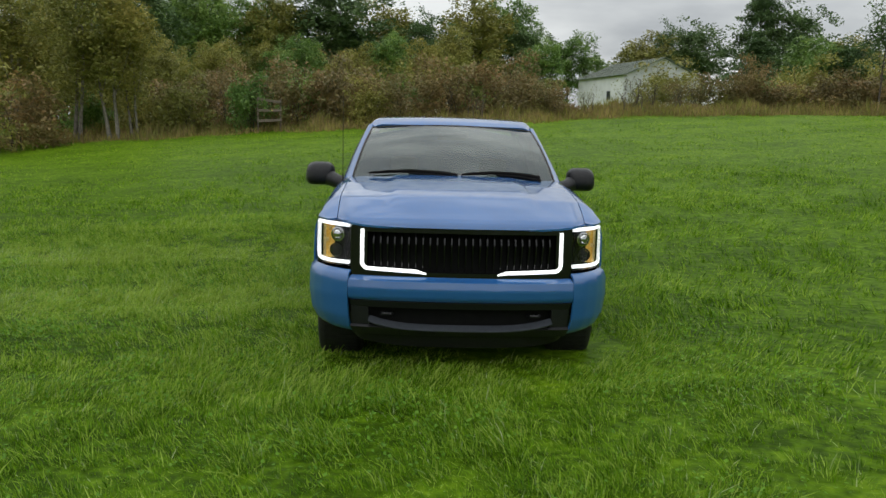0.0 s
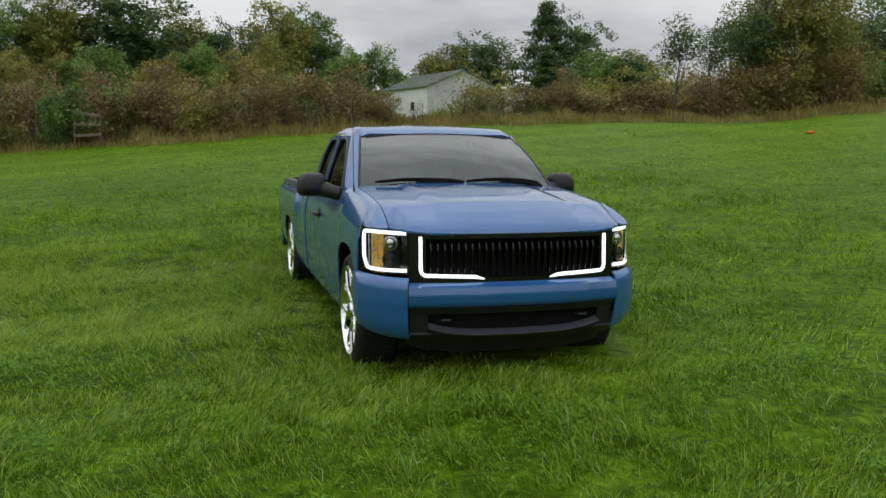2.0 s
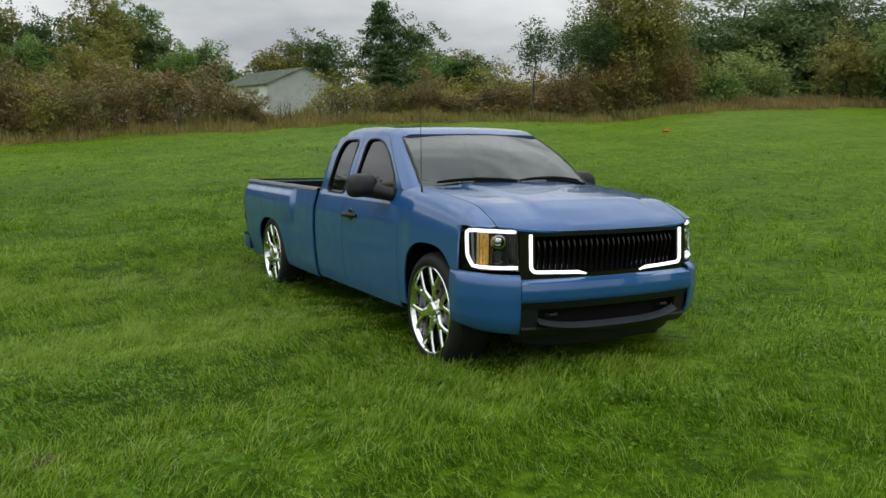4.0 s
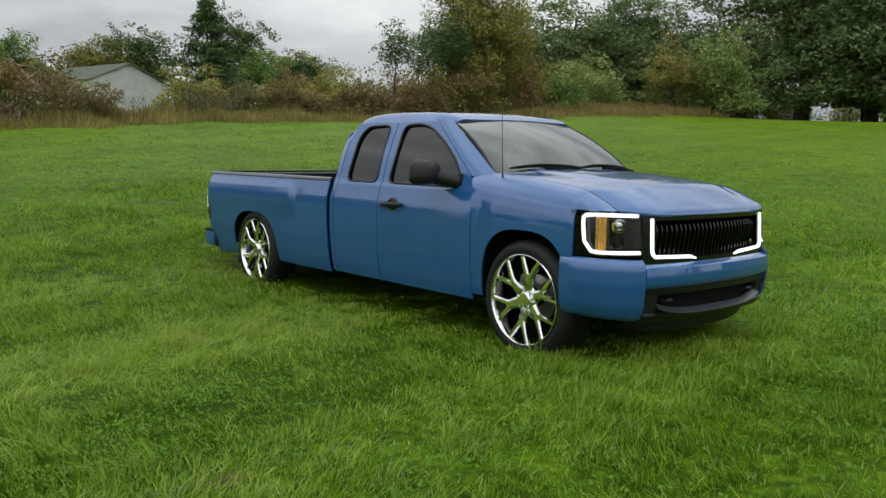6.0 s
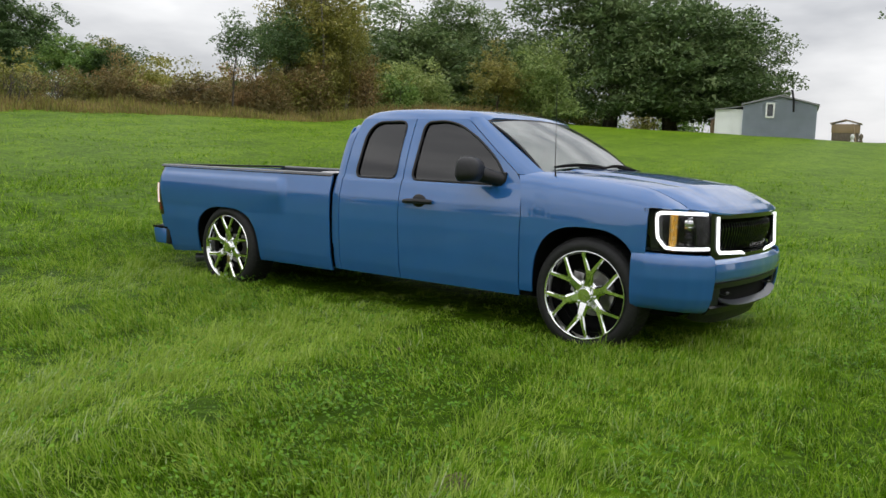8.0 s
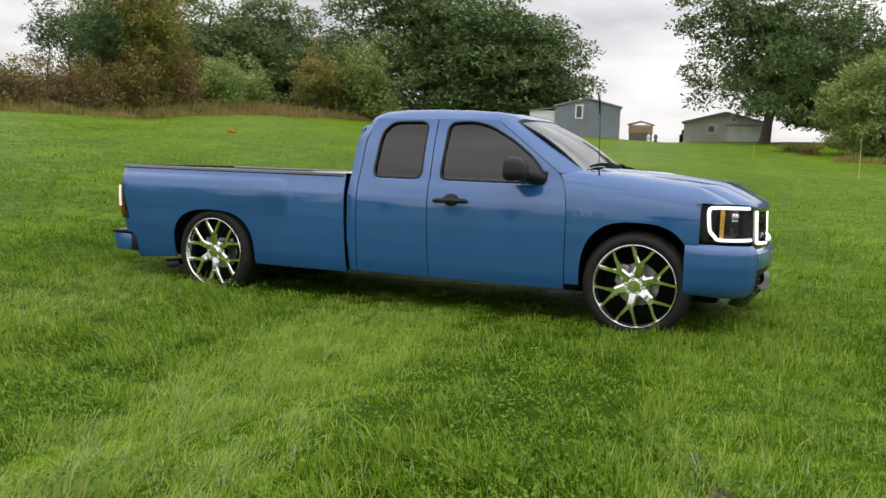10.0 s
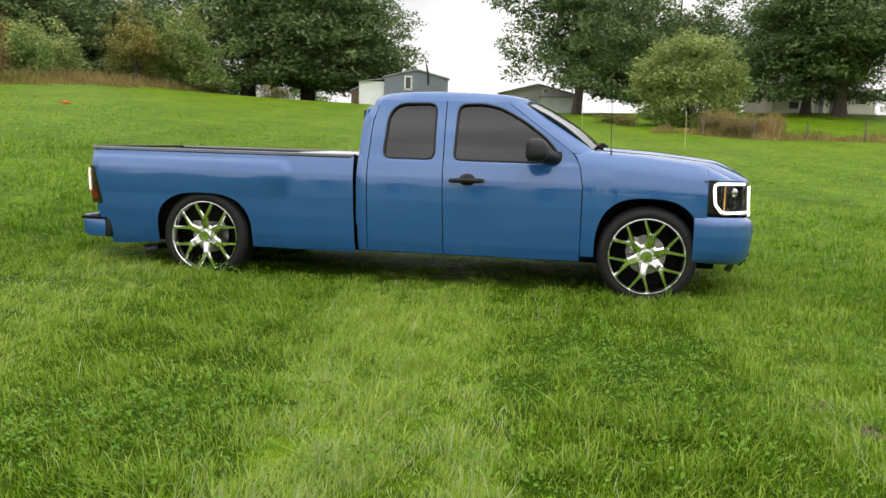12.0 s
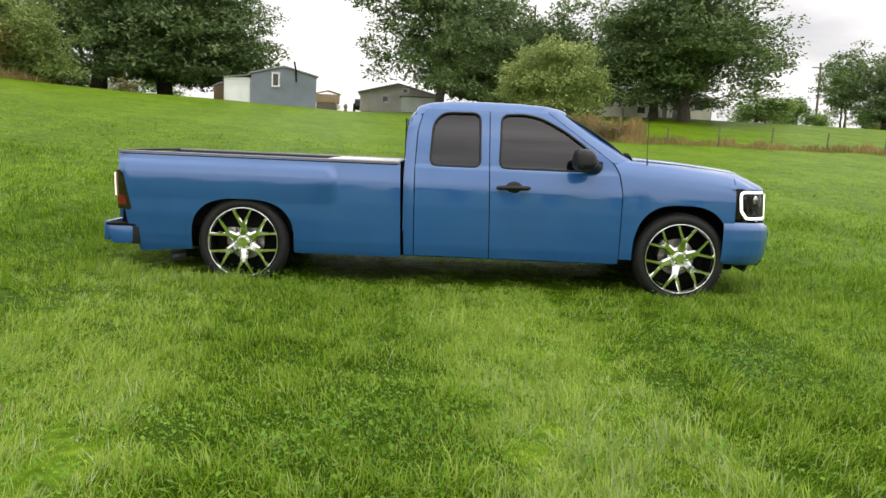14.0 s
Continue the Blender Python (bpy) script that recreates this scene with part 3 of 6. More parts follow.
for k in range(26):
    x, y = polar(-38 + k * 1.62 + rnd.uniform(-0.6, 0.6), 47 + rnd.uniform(-6, 8))
    plant(rnd.choice((wood_a, wood_b, wood_b)), x, y, rnd.uniform(0.3, 0.42), spin())
for k in range(22):
    x, y = polar(-38 + k * 2.0 + rnd.uniform(-0.6, 0.6), 66 + rnd.uniform(-5, 6))
    plant(rnd.choice((shrub_b, shrub_c, shrub_a)), x, y, rnd.uniform(0.7, 1.05), spin())
# conifers and the trees right of the barn
plant_all(conifer, ((43.4, 103.3, 1.03, 1.19), (35.2, 82.8, 0.83, 0.71)))
plant_all(wood_c, ((47.7, 101.3, 1.20, 1.09), (39.2, 70.9, 0.94, 0.66)))
plant_all(wood_a, ((41.4, 82.2, 1.01, 0.66), (37.1, 72, 0.56, 0.94), (53, 92, 0.78, 0.66)))
plant_all(wood_b, ((42.9, 76.8, 0.83, 0.80), (60, 95, 0.81, 0.66), (66, 88, 0.81, 0.66)))
plant_all(shrub_b, ((36.5, 59.7, 1.05, 0.99), (34.6, 56.2, 0.88, 1.02), (40, 57, 1.04, 1.00), (44, 54, 1.04, 1.00), (30, 60, 0.78, 0.83)))
# saplings at the edge of the meadow
plant_all(wood_d, ((-12.5, 26.2, 0.62, 0.92), (-11.3, 25.6, 0.56, 0.93), (-10.6, 25.9, 0.40, 1.12), (-16.1, 28.8, 0.74, 0.81), (-15.9, 31.2, 0.59, 1.00), (-18.5, 29.5, 0.69, 0.96), (25.3, 32.2, 0.57, 1.16), (26.9, 30.9, 0.80, 0.95), (26.6, 32.5, 0.82, 0.86), (27.9, 30.1, 0.40, 1.09), (30.5, 33.5, 0.69, 0.96)))
plant_all(young, ((18.1, 27.6, 0.74, 0.89), (22.4, 30.1, 0.77, 0.99), (20.9, 29.3, 0.62, 1.01), (24.9, 31.3, 1.22, 0.68), (23.9, 30.6, 0.80, 0.91)))
# brush along the meadow
plant_all(shrub_a, ((-7.6, 28, 0.46, 1.34), (-4.9, 27.5, 0.55, 1.10), (-3.3, 28, 0.55, 1.14), (-1, 27, 0.44, 1.02), (1.2, 28, 0.45, 0.99), (3.4, 28, 0.45, 0.95), (5.1, 27, 0.30, 1.12), (13.3, 29, 0.33, 1.66), (16.7, 29.5, 0.63, 0.62), (18.7, 30, 0.60, 0.63), (17.3, 29, 0.53, 0.82), (20.4, 29, 0.48, 0.98), (25.9, 31, 0.54, 1.35), (13.8, 29.2, 0.44, 0.81), (14.1, 29, 0.39, 0.73), (21.2, 29, 0.49, 1.12), (29.3, 30, 0.57, 1.44), (-14, 24, 0.59, 1.00)))
plant_all(shrub_a, ((5.8, 27.5, 0.25, 0.50), (7.4, 27.5, 0.25, 0.38), (10.9, 28, 0.26, 0.42)))
plant_all(shrub_b, ((-8.9, 27, 0.41, 1.25), (-1.9, 26.5, 0.36, 1.06), (0.2, 40, 0.56, 1.27), (2.7, 34, 0.49, 1.04), (4.8, 30, 0.40, 0.82), (19, 36, 0.57, 1.06), (23.2, 30, 0.48, 1.16), (29.5, 33, 0.69, 1.53), (32.7, 34, 0.72, 1.05), (12.3, 36, 0.66, 0.80), (13.2, 29.9, 0.4, 0.87), (25.5, 30, 0.51, 1.48), (-10.6, 27, 0.43, 0.94), (-14.5, 22, 0.52, 1.23)))
plant_all(shrub_c, ((-6.3, 26.5, 0.43, 1.43), (8.6, 28, 0.28, 0.39), (-12.8, 27.5, 0.46, 1.15)))
for k in range(34):
    x = -17 + k * 1.5 + rnd.uniform(-0.5, 0.5)
    if 4.6 < x < 11.2:
        continue
    tall = 0.62 if x < 4.6 else 0.42 if x < 22 else 0.75
    plant(rnd.choice((shrub_a, shrub_a, shrub_a, shrub_b, shrub_c)), x, 30.5 + rnd.uniform(-1, 2.5), tall * rnd.uniform(0.75, 1.0), spin())
thin = make_tree("shrub", 29, 2.6, 1.5, 0.2, 0.035, LEAF_OLIVE, BARK, 30, 9, 0.10, 0.3, "vase", "thin half-bare shrub in front of the barn", 5, "hedge shrubs")
plant_all(thin, ((8.4, 27.6, 0.86, 0.86), (9.1, 27.9, 0.71, 0.96), (10.2, 28, 0.57, 1.05), (6.4, 27.6, 0.57, 0.86), (2.2, 26.6, 0.69, 0.96)))
# maples along the top of the field
plant_all(silver_a, ((48.9, 44.3, 1.09, 0.79), (45, 45.5, 0.61, 1.15), (55.3, 23.2, 1.10, 0.88), (52.9, 39.5, 0.99, 0.73), (58, 36, 0.98, 0.80)))
plant_all(silver_b, ((53.2, 42.4, 0.77, 0.99), (55.1, 28.4, 1.04, 0.93), (60.5, 20.8, 0.72, 0.98)))
plant_all(small_y, ((41.2, 29.2, 0.92, 0.93),))
plant_all(small_g, ((44, 27.6, 0.96, 1.03), (38.5, 34, 0.85, 0.80)))
for k in range(9):
    x, y = polar(50 + k * 2.2 + rnd.uniform(-0.6, 0.6), 76 + rnd.uniform(-5, 5))
    plant(rnd.choice((shrub_b, shrub_c)), x, y, rnd.uniform(0.7, 1.0), spin())
# trees round the yard and the house
plant_all(lawn_tree, ((42.8, -4.0, 0.84, 0.98),))
plant_all(silver_b, ((65.9, 3.4, 0.98, 1.0),))
plant_all(silver_a, ((74.0, -3.6, 1.18, 0.95), (72.6, -9.0, 0.95, 0.9)))
plant_all(silver_c, ((55.0, -15.0, 1.1, 0.86), (57.5, -13.3, 0.85, 0.92)))
plant_all(silver_a, ((74.0, -39.2, 0.74, 0.98), (77.0, -44.5, 0.85, 0.9)))
plant_all(wood_a, ((77.5, -36.6, 0.55, 0.85), (83.0, -39.5, 0.7, 0.9)))
plant_all(shrub_c, ((62.0, -22.7, 1.2, 0.6), (64.5, -24.5, 0.9, 0.6), (70.5, -35.6, 0.6, 0.7)))
plant_all(shrub_c, ((78.6, -32.5, 1.04, 0.81), (66, -30, 0.5, 0.7), (60, -26, 0.4, 0.7)))
plant_all(shrub_a, ((35.7, -4.6, 0.34, 0.62), (35.0, -6.1, 0.31, 0.85), (33.9, -5.4, 0.27, 0.78), (44.0, 0.2, 0.4, 0.34), (41.0, -0.6, 0.25, 0.6)))

# far tree line that closes the meadow on the other sides
far_tree = make_tree("far_tree", 25, 12.0, 5.0, 0.3, 0.2, LEAF_GREEN, BARK, 150, 12, 0.9, 0.7, "round", "distant green tree of the far tree line", 1, "far tree line")
for k in range(46):
    x, y = polar(132 + k * 4.35 + rnd.uniform(-1.5, 1.5), 112 + rnd.uniform(-9, 9))
    plant(far_tree, x, y, rnd.uniform(0.75, 1.25), spin())
# low growth far behind the yard
for k in range(14):
    x, y = polar(98 + k * 2.7 + rnd.uniform(-0.8, 0.8), 118 + rnd.uniform(-6, 6))
    plant(rnd.choice((shrub_b, shrub_c, shrub_c)), x, y, rnd.uniform(0.6, 1.0), spin())


# ---- buildings ----
def wall_material(name, color, rough=0.5):
    """Painted sheet cladding with some grime."""
    m, nt, b = material(name, color, rough)
    vary(nt, b.inputs["Base Color"], [(0.25, tuple(c * 0.84 for c in color)), (0.6, color)], 1.2, 8)
    return m


WHITE_CLAD = wall_material("white_cladding", (0.86, 0.87, 0.88))
GREY_CLAD = wall_material("grey_cladding", (0.42, 0.47, 0.55))
TAN_CLAD = wall_material("tan_cladding", (0.82, 0.76, 0.73))
CREAM_CLAD = wall_material("cream_cladding", (0.84, 0.79, 0.71))
GREEN_ROOF = wall_material("green_roof", (0.10, 0.125, 0.085))
GREY_ROOF = wall_material("grey_roof", (0.25, 0.25, 0.26))
TAN_ROOF = wall_material("tan_roof", (0.38, 0.27, 0.16))
DARK_PANE = plain("dark_window_pane", (0.03, 0.035, 0.04), 0.08, 0, 0.5, 5, 0.2)
WHITE_TRIM = plain("white_trim", (0.75, 0.75, 0.74), 0.5, 0, 0, 12, 0.08)
WOOD_GREY = plain("weathered_wood", (0.16, 0.13, 0.10), 0.85, 0, 0, 9, 0.35, 0.3)
ORANGE = plain("orange_plastic", (0.75, 0.13, 0.02), 0.5, 0, 0, 9, 0.2)


def gable_house(name, label, at, turn, width, depth, eave, ridge, wall_mat, side_mat, roof_mat, openings=(), overhang=0.25):
    """A gabled building; its gable end faces -y before the turn. openings: (wall, along, sill, w, h, kind)."""
    x, y = at
    ob = thing(name, label, "building", at=Matrix.Translation((x, y, ground_z(x, y) - 0.25)) @ Matrix.Rotation(radians(turn), 4, "Z"))
    w, d = width / 2, depth
    for yy, nm in ((0.0, "wall"), (d, "wall")):
        bm = bmesh.new()
        vs = [bm.verts.new((px, yy, pz)) for px, pz in ((-w, 0), (w, 0), (w, eave), (0, ridge), (-w, eave))]
        bm.faces.new(vs)
        bmesh.ops.solidify(bm, geom=list(bm.faces), thickness=0.1)
        part(nm, bm, wall_mat, ob, "", 0)
    for sx in (-1, 1):
        part("wall", box(sx * (w - 0.06), d / 2, eave / 2, 0.1, d - 0.25, eave), side_mat, ob, "", 0)
        slope = math.atan2(ridge - eave, w)
        length = math.hypot(w + overhang, (ridge - eave) * (w + overhang) / w)
        bm = bmesh.new()
        mid = Vector((sx * (w + overhang) / 2, d / 2, ridge - (ridge - eave) * (w + overhang) / w / 2 + 0.07))
        box(mid.x, mid.y, mid.z, length, d + 2 * overhang, 0.08, 0.0, bm, Matrix.Rotation(sx * slope, 4, "Y"))
        roof = part("roof", bm, roof_mat, ob, "", 0)
        for k in range(int((d + 2 * overhang) / 0.6)):
            yy = -overhang + 0.3 + k * 0.6
            bm = bmesh.new()
            box(mid.x, yy, mid.z + 0.05, length, 0.05, 0.05, 0.0, bm, Matrix.Rotation(sx * slope, 4, "Y"))
            part("roof_rib", bm, roof_mat, roof, "", 0)
    for wall, along, sill, ow, oh, what in openings:
        if wall == "front":
            m = Matrix.Translation((along, -0.06, sill + oh / 2))
        else:
            m = Matrix.Translation(((-w - 0.0) if wall == "left" else w, along, sill + oh / 2)) @ Matrix.Rotation(radians(90), 4, "Z")
        bm = bmesh.new()
        for px, pz, sx, sz in ((-ow / 2, 0, 0.09, oh + 0.09), (ow / 2, 0, 0.09, oh + 0.09), (0, oh / 2, ow - 0.09, 0.09), (0, -oh / 2, ow - 0.09, 0.09)):
            box(px, 0, pz, sx, 0.12, sz, 0.0, bm)
        bm.transform(m)
        fr = part("window" if what == "window" else "door", bm, WHITE_TRIM, ob, "", 0)
        bm = box(0, 0, 0, ow - 0.08, 0.06, oh - 0.08)
        bm.transform(m)
        part("pane" if what == "window" else "leaf", bm, DARK_PANE if what == "window" else WHITE_TRIM, fr, "", 0)
    return ob


# white barn with a green roof behind the hedge
gable_house("barn", "white metal barn with a green ribbed roof behind shrubs", (23.2, 75.4), 14, 8.1, 10, 3.85, 5.55, WHITE_CLAD, WHITE_CLAD, GREEN_ROOF, [("left", 3.0, 1.6, 0.9, 0.9, "window"), ("left", 7.0, 0.4, 0.9, 2.0, "door")])


# ---- the pickup truck: faces -y, front axle at y = 0, rear axle at y = 4 ----
truck = thing("pickup_truck", "lowered blue extended-cab pickup truck with chrome wheels on grass", "truck")
AXLES = (0.03, 3.99)
HUB_Z, TYRE_R = 0.40, 0.412


def interp(x, xs, ys):
    return float(np.interp(x, xs, ys))


PLAN_X = (0, 0.2, 0.35, 0.5, 0.62, 0.70, 0.78, 0.85, 0.90, 0.935, 0.955, 0.958)
PLAN_Y = (-0.850, -0.845, -0.835, -0.818, -0.798, -0.778, -0.735, -0.675, -0.605, -0.53, -0.43, -0.34)
_seg = np.concatenate([[0], np.cumsum(np.hypot(np.diff(PLAN_X), np.diff(PLAN_Y)))])


def plan(s, out=0.0):
    """A point of the nose's outline, s metres from the middle, moved outward by out."""
    x, y = interp(s, _seg, PLAN_X), interp(s, _seg, PLAN_Y)
    x2, y2 = interp(s + 0.03, _seg, PLAN_X), interp(s + 0.03, _seg, PLAN_Y)
    x1, y1 = interp(max(0, s - 0.03), _seg, PLAN_X), interp(max(0, s - 0.03), _seg, PLAN_Y)
    d = math.hypot(x2 - x1, y2 - y1) or 1
    return x + (-(y1 - y2) / d) * out, y - ((x2 - x1) / d) * out


def plan_s(x):
    return interp(x, PLAN_X, _seg)


def side_x(y, z):
    """Half width of the body side at a place along it and a height."""
    if z <= 1.135:
        x = interp(z, (0.26, 0.33, 0.42, 0.60, 0.78, 0.93, 0.985, 1.02, 1.07, 1.135), (0.885, 0.915, 0.936, 0.951, 0.957, 0.953, 0.948, 0.938, 0.924, 0.904))
    else:
        d = z - 1.135
        x = 0.893 - 0.25 * d - 0.19 * d * d
    mid = smooth01((z - 0.36) / 0.3) * smooth01((1.16 - z) / 0.16)
    ry, rz = max(0.0, 1 - max(0.0, y - 3.13) / 0.16), max(0.0, 1 - max(0.0, 1.14 - z) / 0.17)
    x += 0.036 * smooth01((1 - math.hypot(ry, rz)) / 0.55) * smooth01((5.30 - y) / 0.3) * smooth01((z - 0.74) / 0.22)
    x += 0.02 * smooth01((y - 3.1) / 0.6) * smooth01((5.30 - y) / 0.3) * smooth01((z - 0.36) / 0.3) * (1 - smooth01((z - 0.78) / 0.18))
    x += 0.016 * smooth01((0.52 - y) / 0.2) * mid
    return x


def bed_x(y, z):
    if z > 1.10:
        return side_x(y, 1.10) - 0.35 * (z - 1.10)
    return side_x(y, z)


def hood_z(d):
    return interp(d, (0, 0.012, 0.035, 0.08, 0.16, 0.27, 0.31, 0.5, 0.8, 1.2), (1.022, 1.05, 1.070, 1.094, 1.130, 1.174, 1.182, 1.206, 1.237, 1.262))


def fender_top(y):
    return max(1.058, hood_z(y + 0.655))


def arch(axle, half, top, low=0.1):
    """Wheel opening: upright flanks under a flattened round top."""
    pts = []
    for i in range(33):
        a = math.pi * i / 32
        c, s = math.cos(a), math.sin(a)
        pts.append((axle + half * math.copysign(abs(c) ** 0.72, c), HUB_Z + (top - HUB_Z) * abs(s) ** 0.76))
    return [(axle + half, low)] + pts + [(axle - half, low)]


ARCH_F = arch(0.035, 0.435, 0.885)
ARCH_R = arch(3.995, 0.465, 0.775)
MID = (0, 2.0, 0.7)

for sg in (-1, 1):
    def flat(y, z, sg=sg):
        return sg * side_x(y, z)

    # front fender, with the strip over the lamp
    def fender_pt(u, v, sg=sg):
        kk = max(0.0, (v - 0.72) / 0.28)
        zz = 0.37 + (0.93 - 0.37) * v / 0.72 if v < 0.72 else (1 - kk) ** 2 * 0.93 + 2 * kk * (1 - kk) * 1.222 + kk * kk * 1.257
        y = -0.425 + u * (interp(zz, (0.33, 0.95, 1.13, 1.2, 1.26), (0.582, 0.582, 0.612, 0.647, 0.69)) + 0.425)
        if v < 0.72:
            z = 0.37 + (0.93 - 0.37) * v / 0.72
            return sg * side_x(y, z), y, z
        k = (v - 0.72) / 0.28
        zt = fender_top(y)
        x0 = side_x(y, 0.93)
        x = (1 - k) ** 2 * x0 + 2 * k * (1 - k) * (x0 - 0.012) + k * k * 0.803
        z = (1 - k) ** 2 * 0.93 + 2 * k * (1 - k) * (zt - 0.035) + k * k * zt
        return sg * x, y, z

    bm = sheet(fender_pt, 46, 40)
    cut(bm, ARCH_F, flat)

    def brow_pt(u, v, sg=sg):
        y = -0.425 - u * 0.225
        zt = fender_top(y)
        xb = min(interp(-y, [-q for q in PLAN_Y[::-1]], PLAN_X[::-1]), 0.936)
        k = v
        x = (1 - k) ** 2 * xb + 2 * k * (1 - k) * (xb - 0.02) + k * k * 0.803
        z = (1 - k) ** 2 * 1.054 + 2 * k * (1 - k) * (zt - 0.012) + k * k * zt
        return sg * x, y, z

    add_sheet(bm, brow_pt, 12, 8)
    bmesh.ops.remove_doubles(bm, verts=bm.verts, dist=0.006)
    part("front_fender", thick(bm, -0.012, MID), PAINT, truck)

    # doors: skin from sill to roof with the window opening
    FWIN = rounded([(1.70, 1.145), (1.69, 1.625), (1.47, 1.637), (1.31, 1.60), (1.10, 1.49), (0.90, 1.345), (0.79, 1.215), (0.80, 1.145)], 0.07)
    RWIN = rounded([(2.33, 1.145), (2.31, 1.53), (2.22, 1.625), (1.885, 1.632), (1.872, 1.145)], 0.075)

    def front_edge(z):
        return interp(z, (0.33, 0.95, 1.13, 1.20, 1.25, 1.66), (0.59, 0.59, 0.62, 0.655, 0.70, 1.27))

    def door_pt(u, v, sg=sg):
        z = 0.325 + v * (1.655 - 0.325)
        y0 = front_edge(z)
        y1 = interp(z, (0.32, 1.135, 1.66), (1.757, 1.785, 1.797))
        y = y0 + u * (y1 - y0)
        return sg * side_x(y, z), y, z

    bm = sheet(door_pt, 54, 66)
    cut(bm, FWIN, flat)
    front_door = part("front_door", thick(bm, -0.014, MID), PAINT, truck)

    def rear_pt(u, v, sg=sg):
        z = 0.325 + v * (1.655 - 0.325)
        y0 = interp(z, (0.32, 1.135, 1.66), (1.765, 1.793, 1.805))
        y1 = interp(z, (0.32, 1.135, 1.45, 1.6, 1.66), (2.442, 2.458, 2.445, 2.41, 2.38))
        y = y0 + u * (y1 - y0)
        return sg * side_x(y, z), y, z

    bm = sheet(rear_pt, 34, 66)
    cut(bm, RWIN, flat)
    rear_door = part("rear_door", thick(bm, -0.014, MID), PAINT, truck)

    for poly, holder in ((FWIN, front_door), (RWIN, rear_door)):
        ys = [p[0] for p in poly]
        zs = [p[1] for p in poly]

        def pane_pt(u, v, sg=sg, a=min(ys), b=max(ys)):
            y, z = a - 0.03 + u * (b - a + 0.06), 1.12 + v * 0.545
            return sg * (side_x(y, z) - 0.017), y, z

        bm = sheet(pane_pt, 30, 20)
        big = [(y + (0.022 if y > sum(ys) / len(ys) else -0.022), z + (0.012 if z > 1.4 else -0.015)) for y, z in poly]
        gone = [f for f in bm.faces if not inside(big, f.calc_center_median().y, f.calc_center_median().z)]
        bmesh.ops.delete(bm, geom=gone, context="FACES")
        part("window_pane", thick(bm, -0.004, MID), TINT_GLASS, holder, "dark tinted side window").visible_shadow = False
        rim = [(sg * (side_x(y, z) - 0.002), y, z) for y, z in poly]
        part("window_seal", tube(rim + rim[:1], 0.011, 6, None, False), BLACK_PLASTIC, holder, "black rubber window seal")
    # handle: pull bar over a recessed cup
    xh = side_x(1.57, 0.985)
    bm = bmesh.new()
    tube([(sg * (xh + 0.012), 1.715, 0.972), (sg * (xh + 0.034), 1.68, 0.975), (sg * (xh + 0.038), 1.57, 0.98), (sg * (xh + 0.034), 1.46, 0.98), (sg * (xh + 0.012), 1.425, 0.98)], (0.016, 0.02, 0.02, 0.02, 0.016), 8, bm)
    handle = part("door_handle", bm, BLACK_PLASTIC, front_door, "black door handle")
    cup = bmesh.new()
    bmesh.ops.create_uvsphere(cup, u_segments=20, v_segments=10, radius=1, matrix=Matrix.Translation((sg * (xh - 0.002), 1.565, 0.978)) @ Matrix.Diagonal((0.012, 0.075, 0.058, 1)))
    part("handle_cup", cup, BLACK_GLOSS, front_door)

    # side mirror on a stalk at the window corner
    bm = bmesh.new()
    bmesh.ops.create_cube(bm, size=1, matrix=Matrix.Translation((sg * 1.075, 0.965, 1.258)) @ Matrix.Rotation(sg * radians(-8), 4, "Z") @ Matrix.Diagonal((0.27, 0.20, 0.205, 1)))
    for v in bm.verts:
        if v.co.y < 0.95:
            v.co.x = sg * 1.075 + (v.co.x - sg * 1.075) * 0.86
            v.co.z = 1.255 + (v.co.z - 1.255) * 0.8
        if v.co.z > 1.27:
            v.co.x = sg * 1.065 + (v.co.x - sg * 1.065) * 0.86
            v.co.y = 0.985 + (v.co.y - 0.985) * 0.86
    bmesh.ops.bevel(bm, geom=bm.edges, offset=0.066, segments=6, affect="EDGES", profile=0.5)
    mirror = part("side_mirror", bm, BLACK_PLASTIC, front_door, "black textured side mirror", 60)
    bm = bmesh.new()
    tube([(sg * 0.87, 0.83, 1.185), (sg * 0.93, 0.86, 1.20), (sg * 1.0, 0.94, 1.225)], (0.06, 0.055, 0.065), 10, bm)
    box(sg * 0.872, 0.835, 1.19, 0.03, 0.13, 0.11, 0.012, bm)
    part("mirror_arm", bm, BLACK_PLASTIC, mirror)
    part("mirror_glass", box(sg * 1.07, 1.053, 1.25, 0.15, 0.006, 0.09, 0.0, None, Matrix.Rotation(sg * radians(-8), 4, "Z")), CHROME, mirror)

    # cab corner behind the rear door
    def corner_pt(u, v, sg=sg):
        z = 0.325 + v * (1.597 - 0.325)
        y0 = interp(z, (0.32, 1.135, 1.45, 1.6, 1.68), (2.450, 2.466, 2.453, 2.418, 2.37))
        y1 = interp(z, (0.32, 1.0, 1.40, 1.56, 1.62, 1.675), (2.535, 2.56, 2.55, 2.53, 2.50, 2.44))
        y = y0 + u * (y1 - y0)
        return sg * (side_x(y, z) - 0.02 * u * u - 0.05 * smooth01((z - 1.48) / 0.16) * (0.4 + 0.6 * u)), y, z

    part("cab_corner", thick(sheet(corner_pt, 6, 60), -0.012, MID), PAINT, truck)

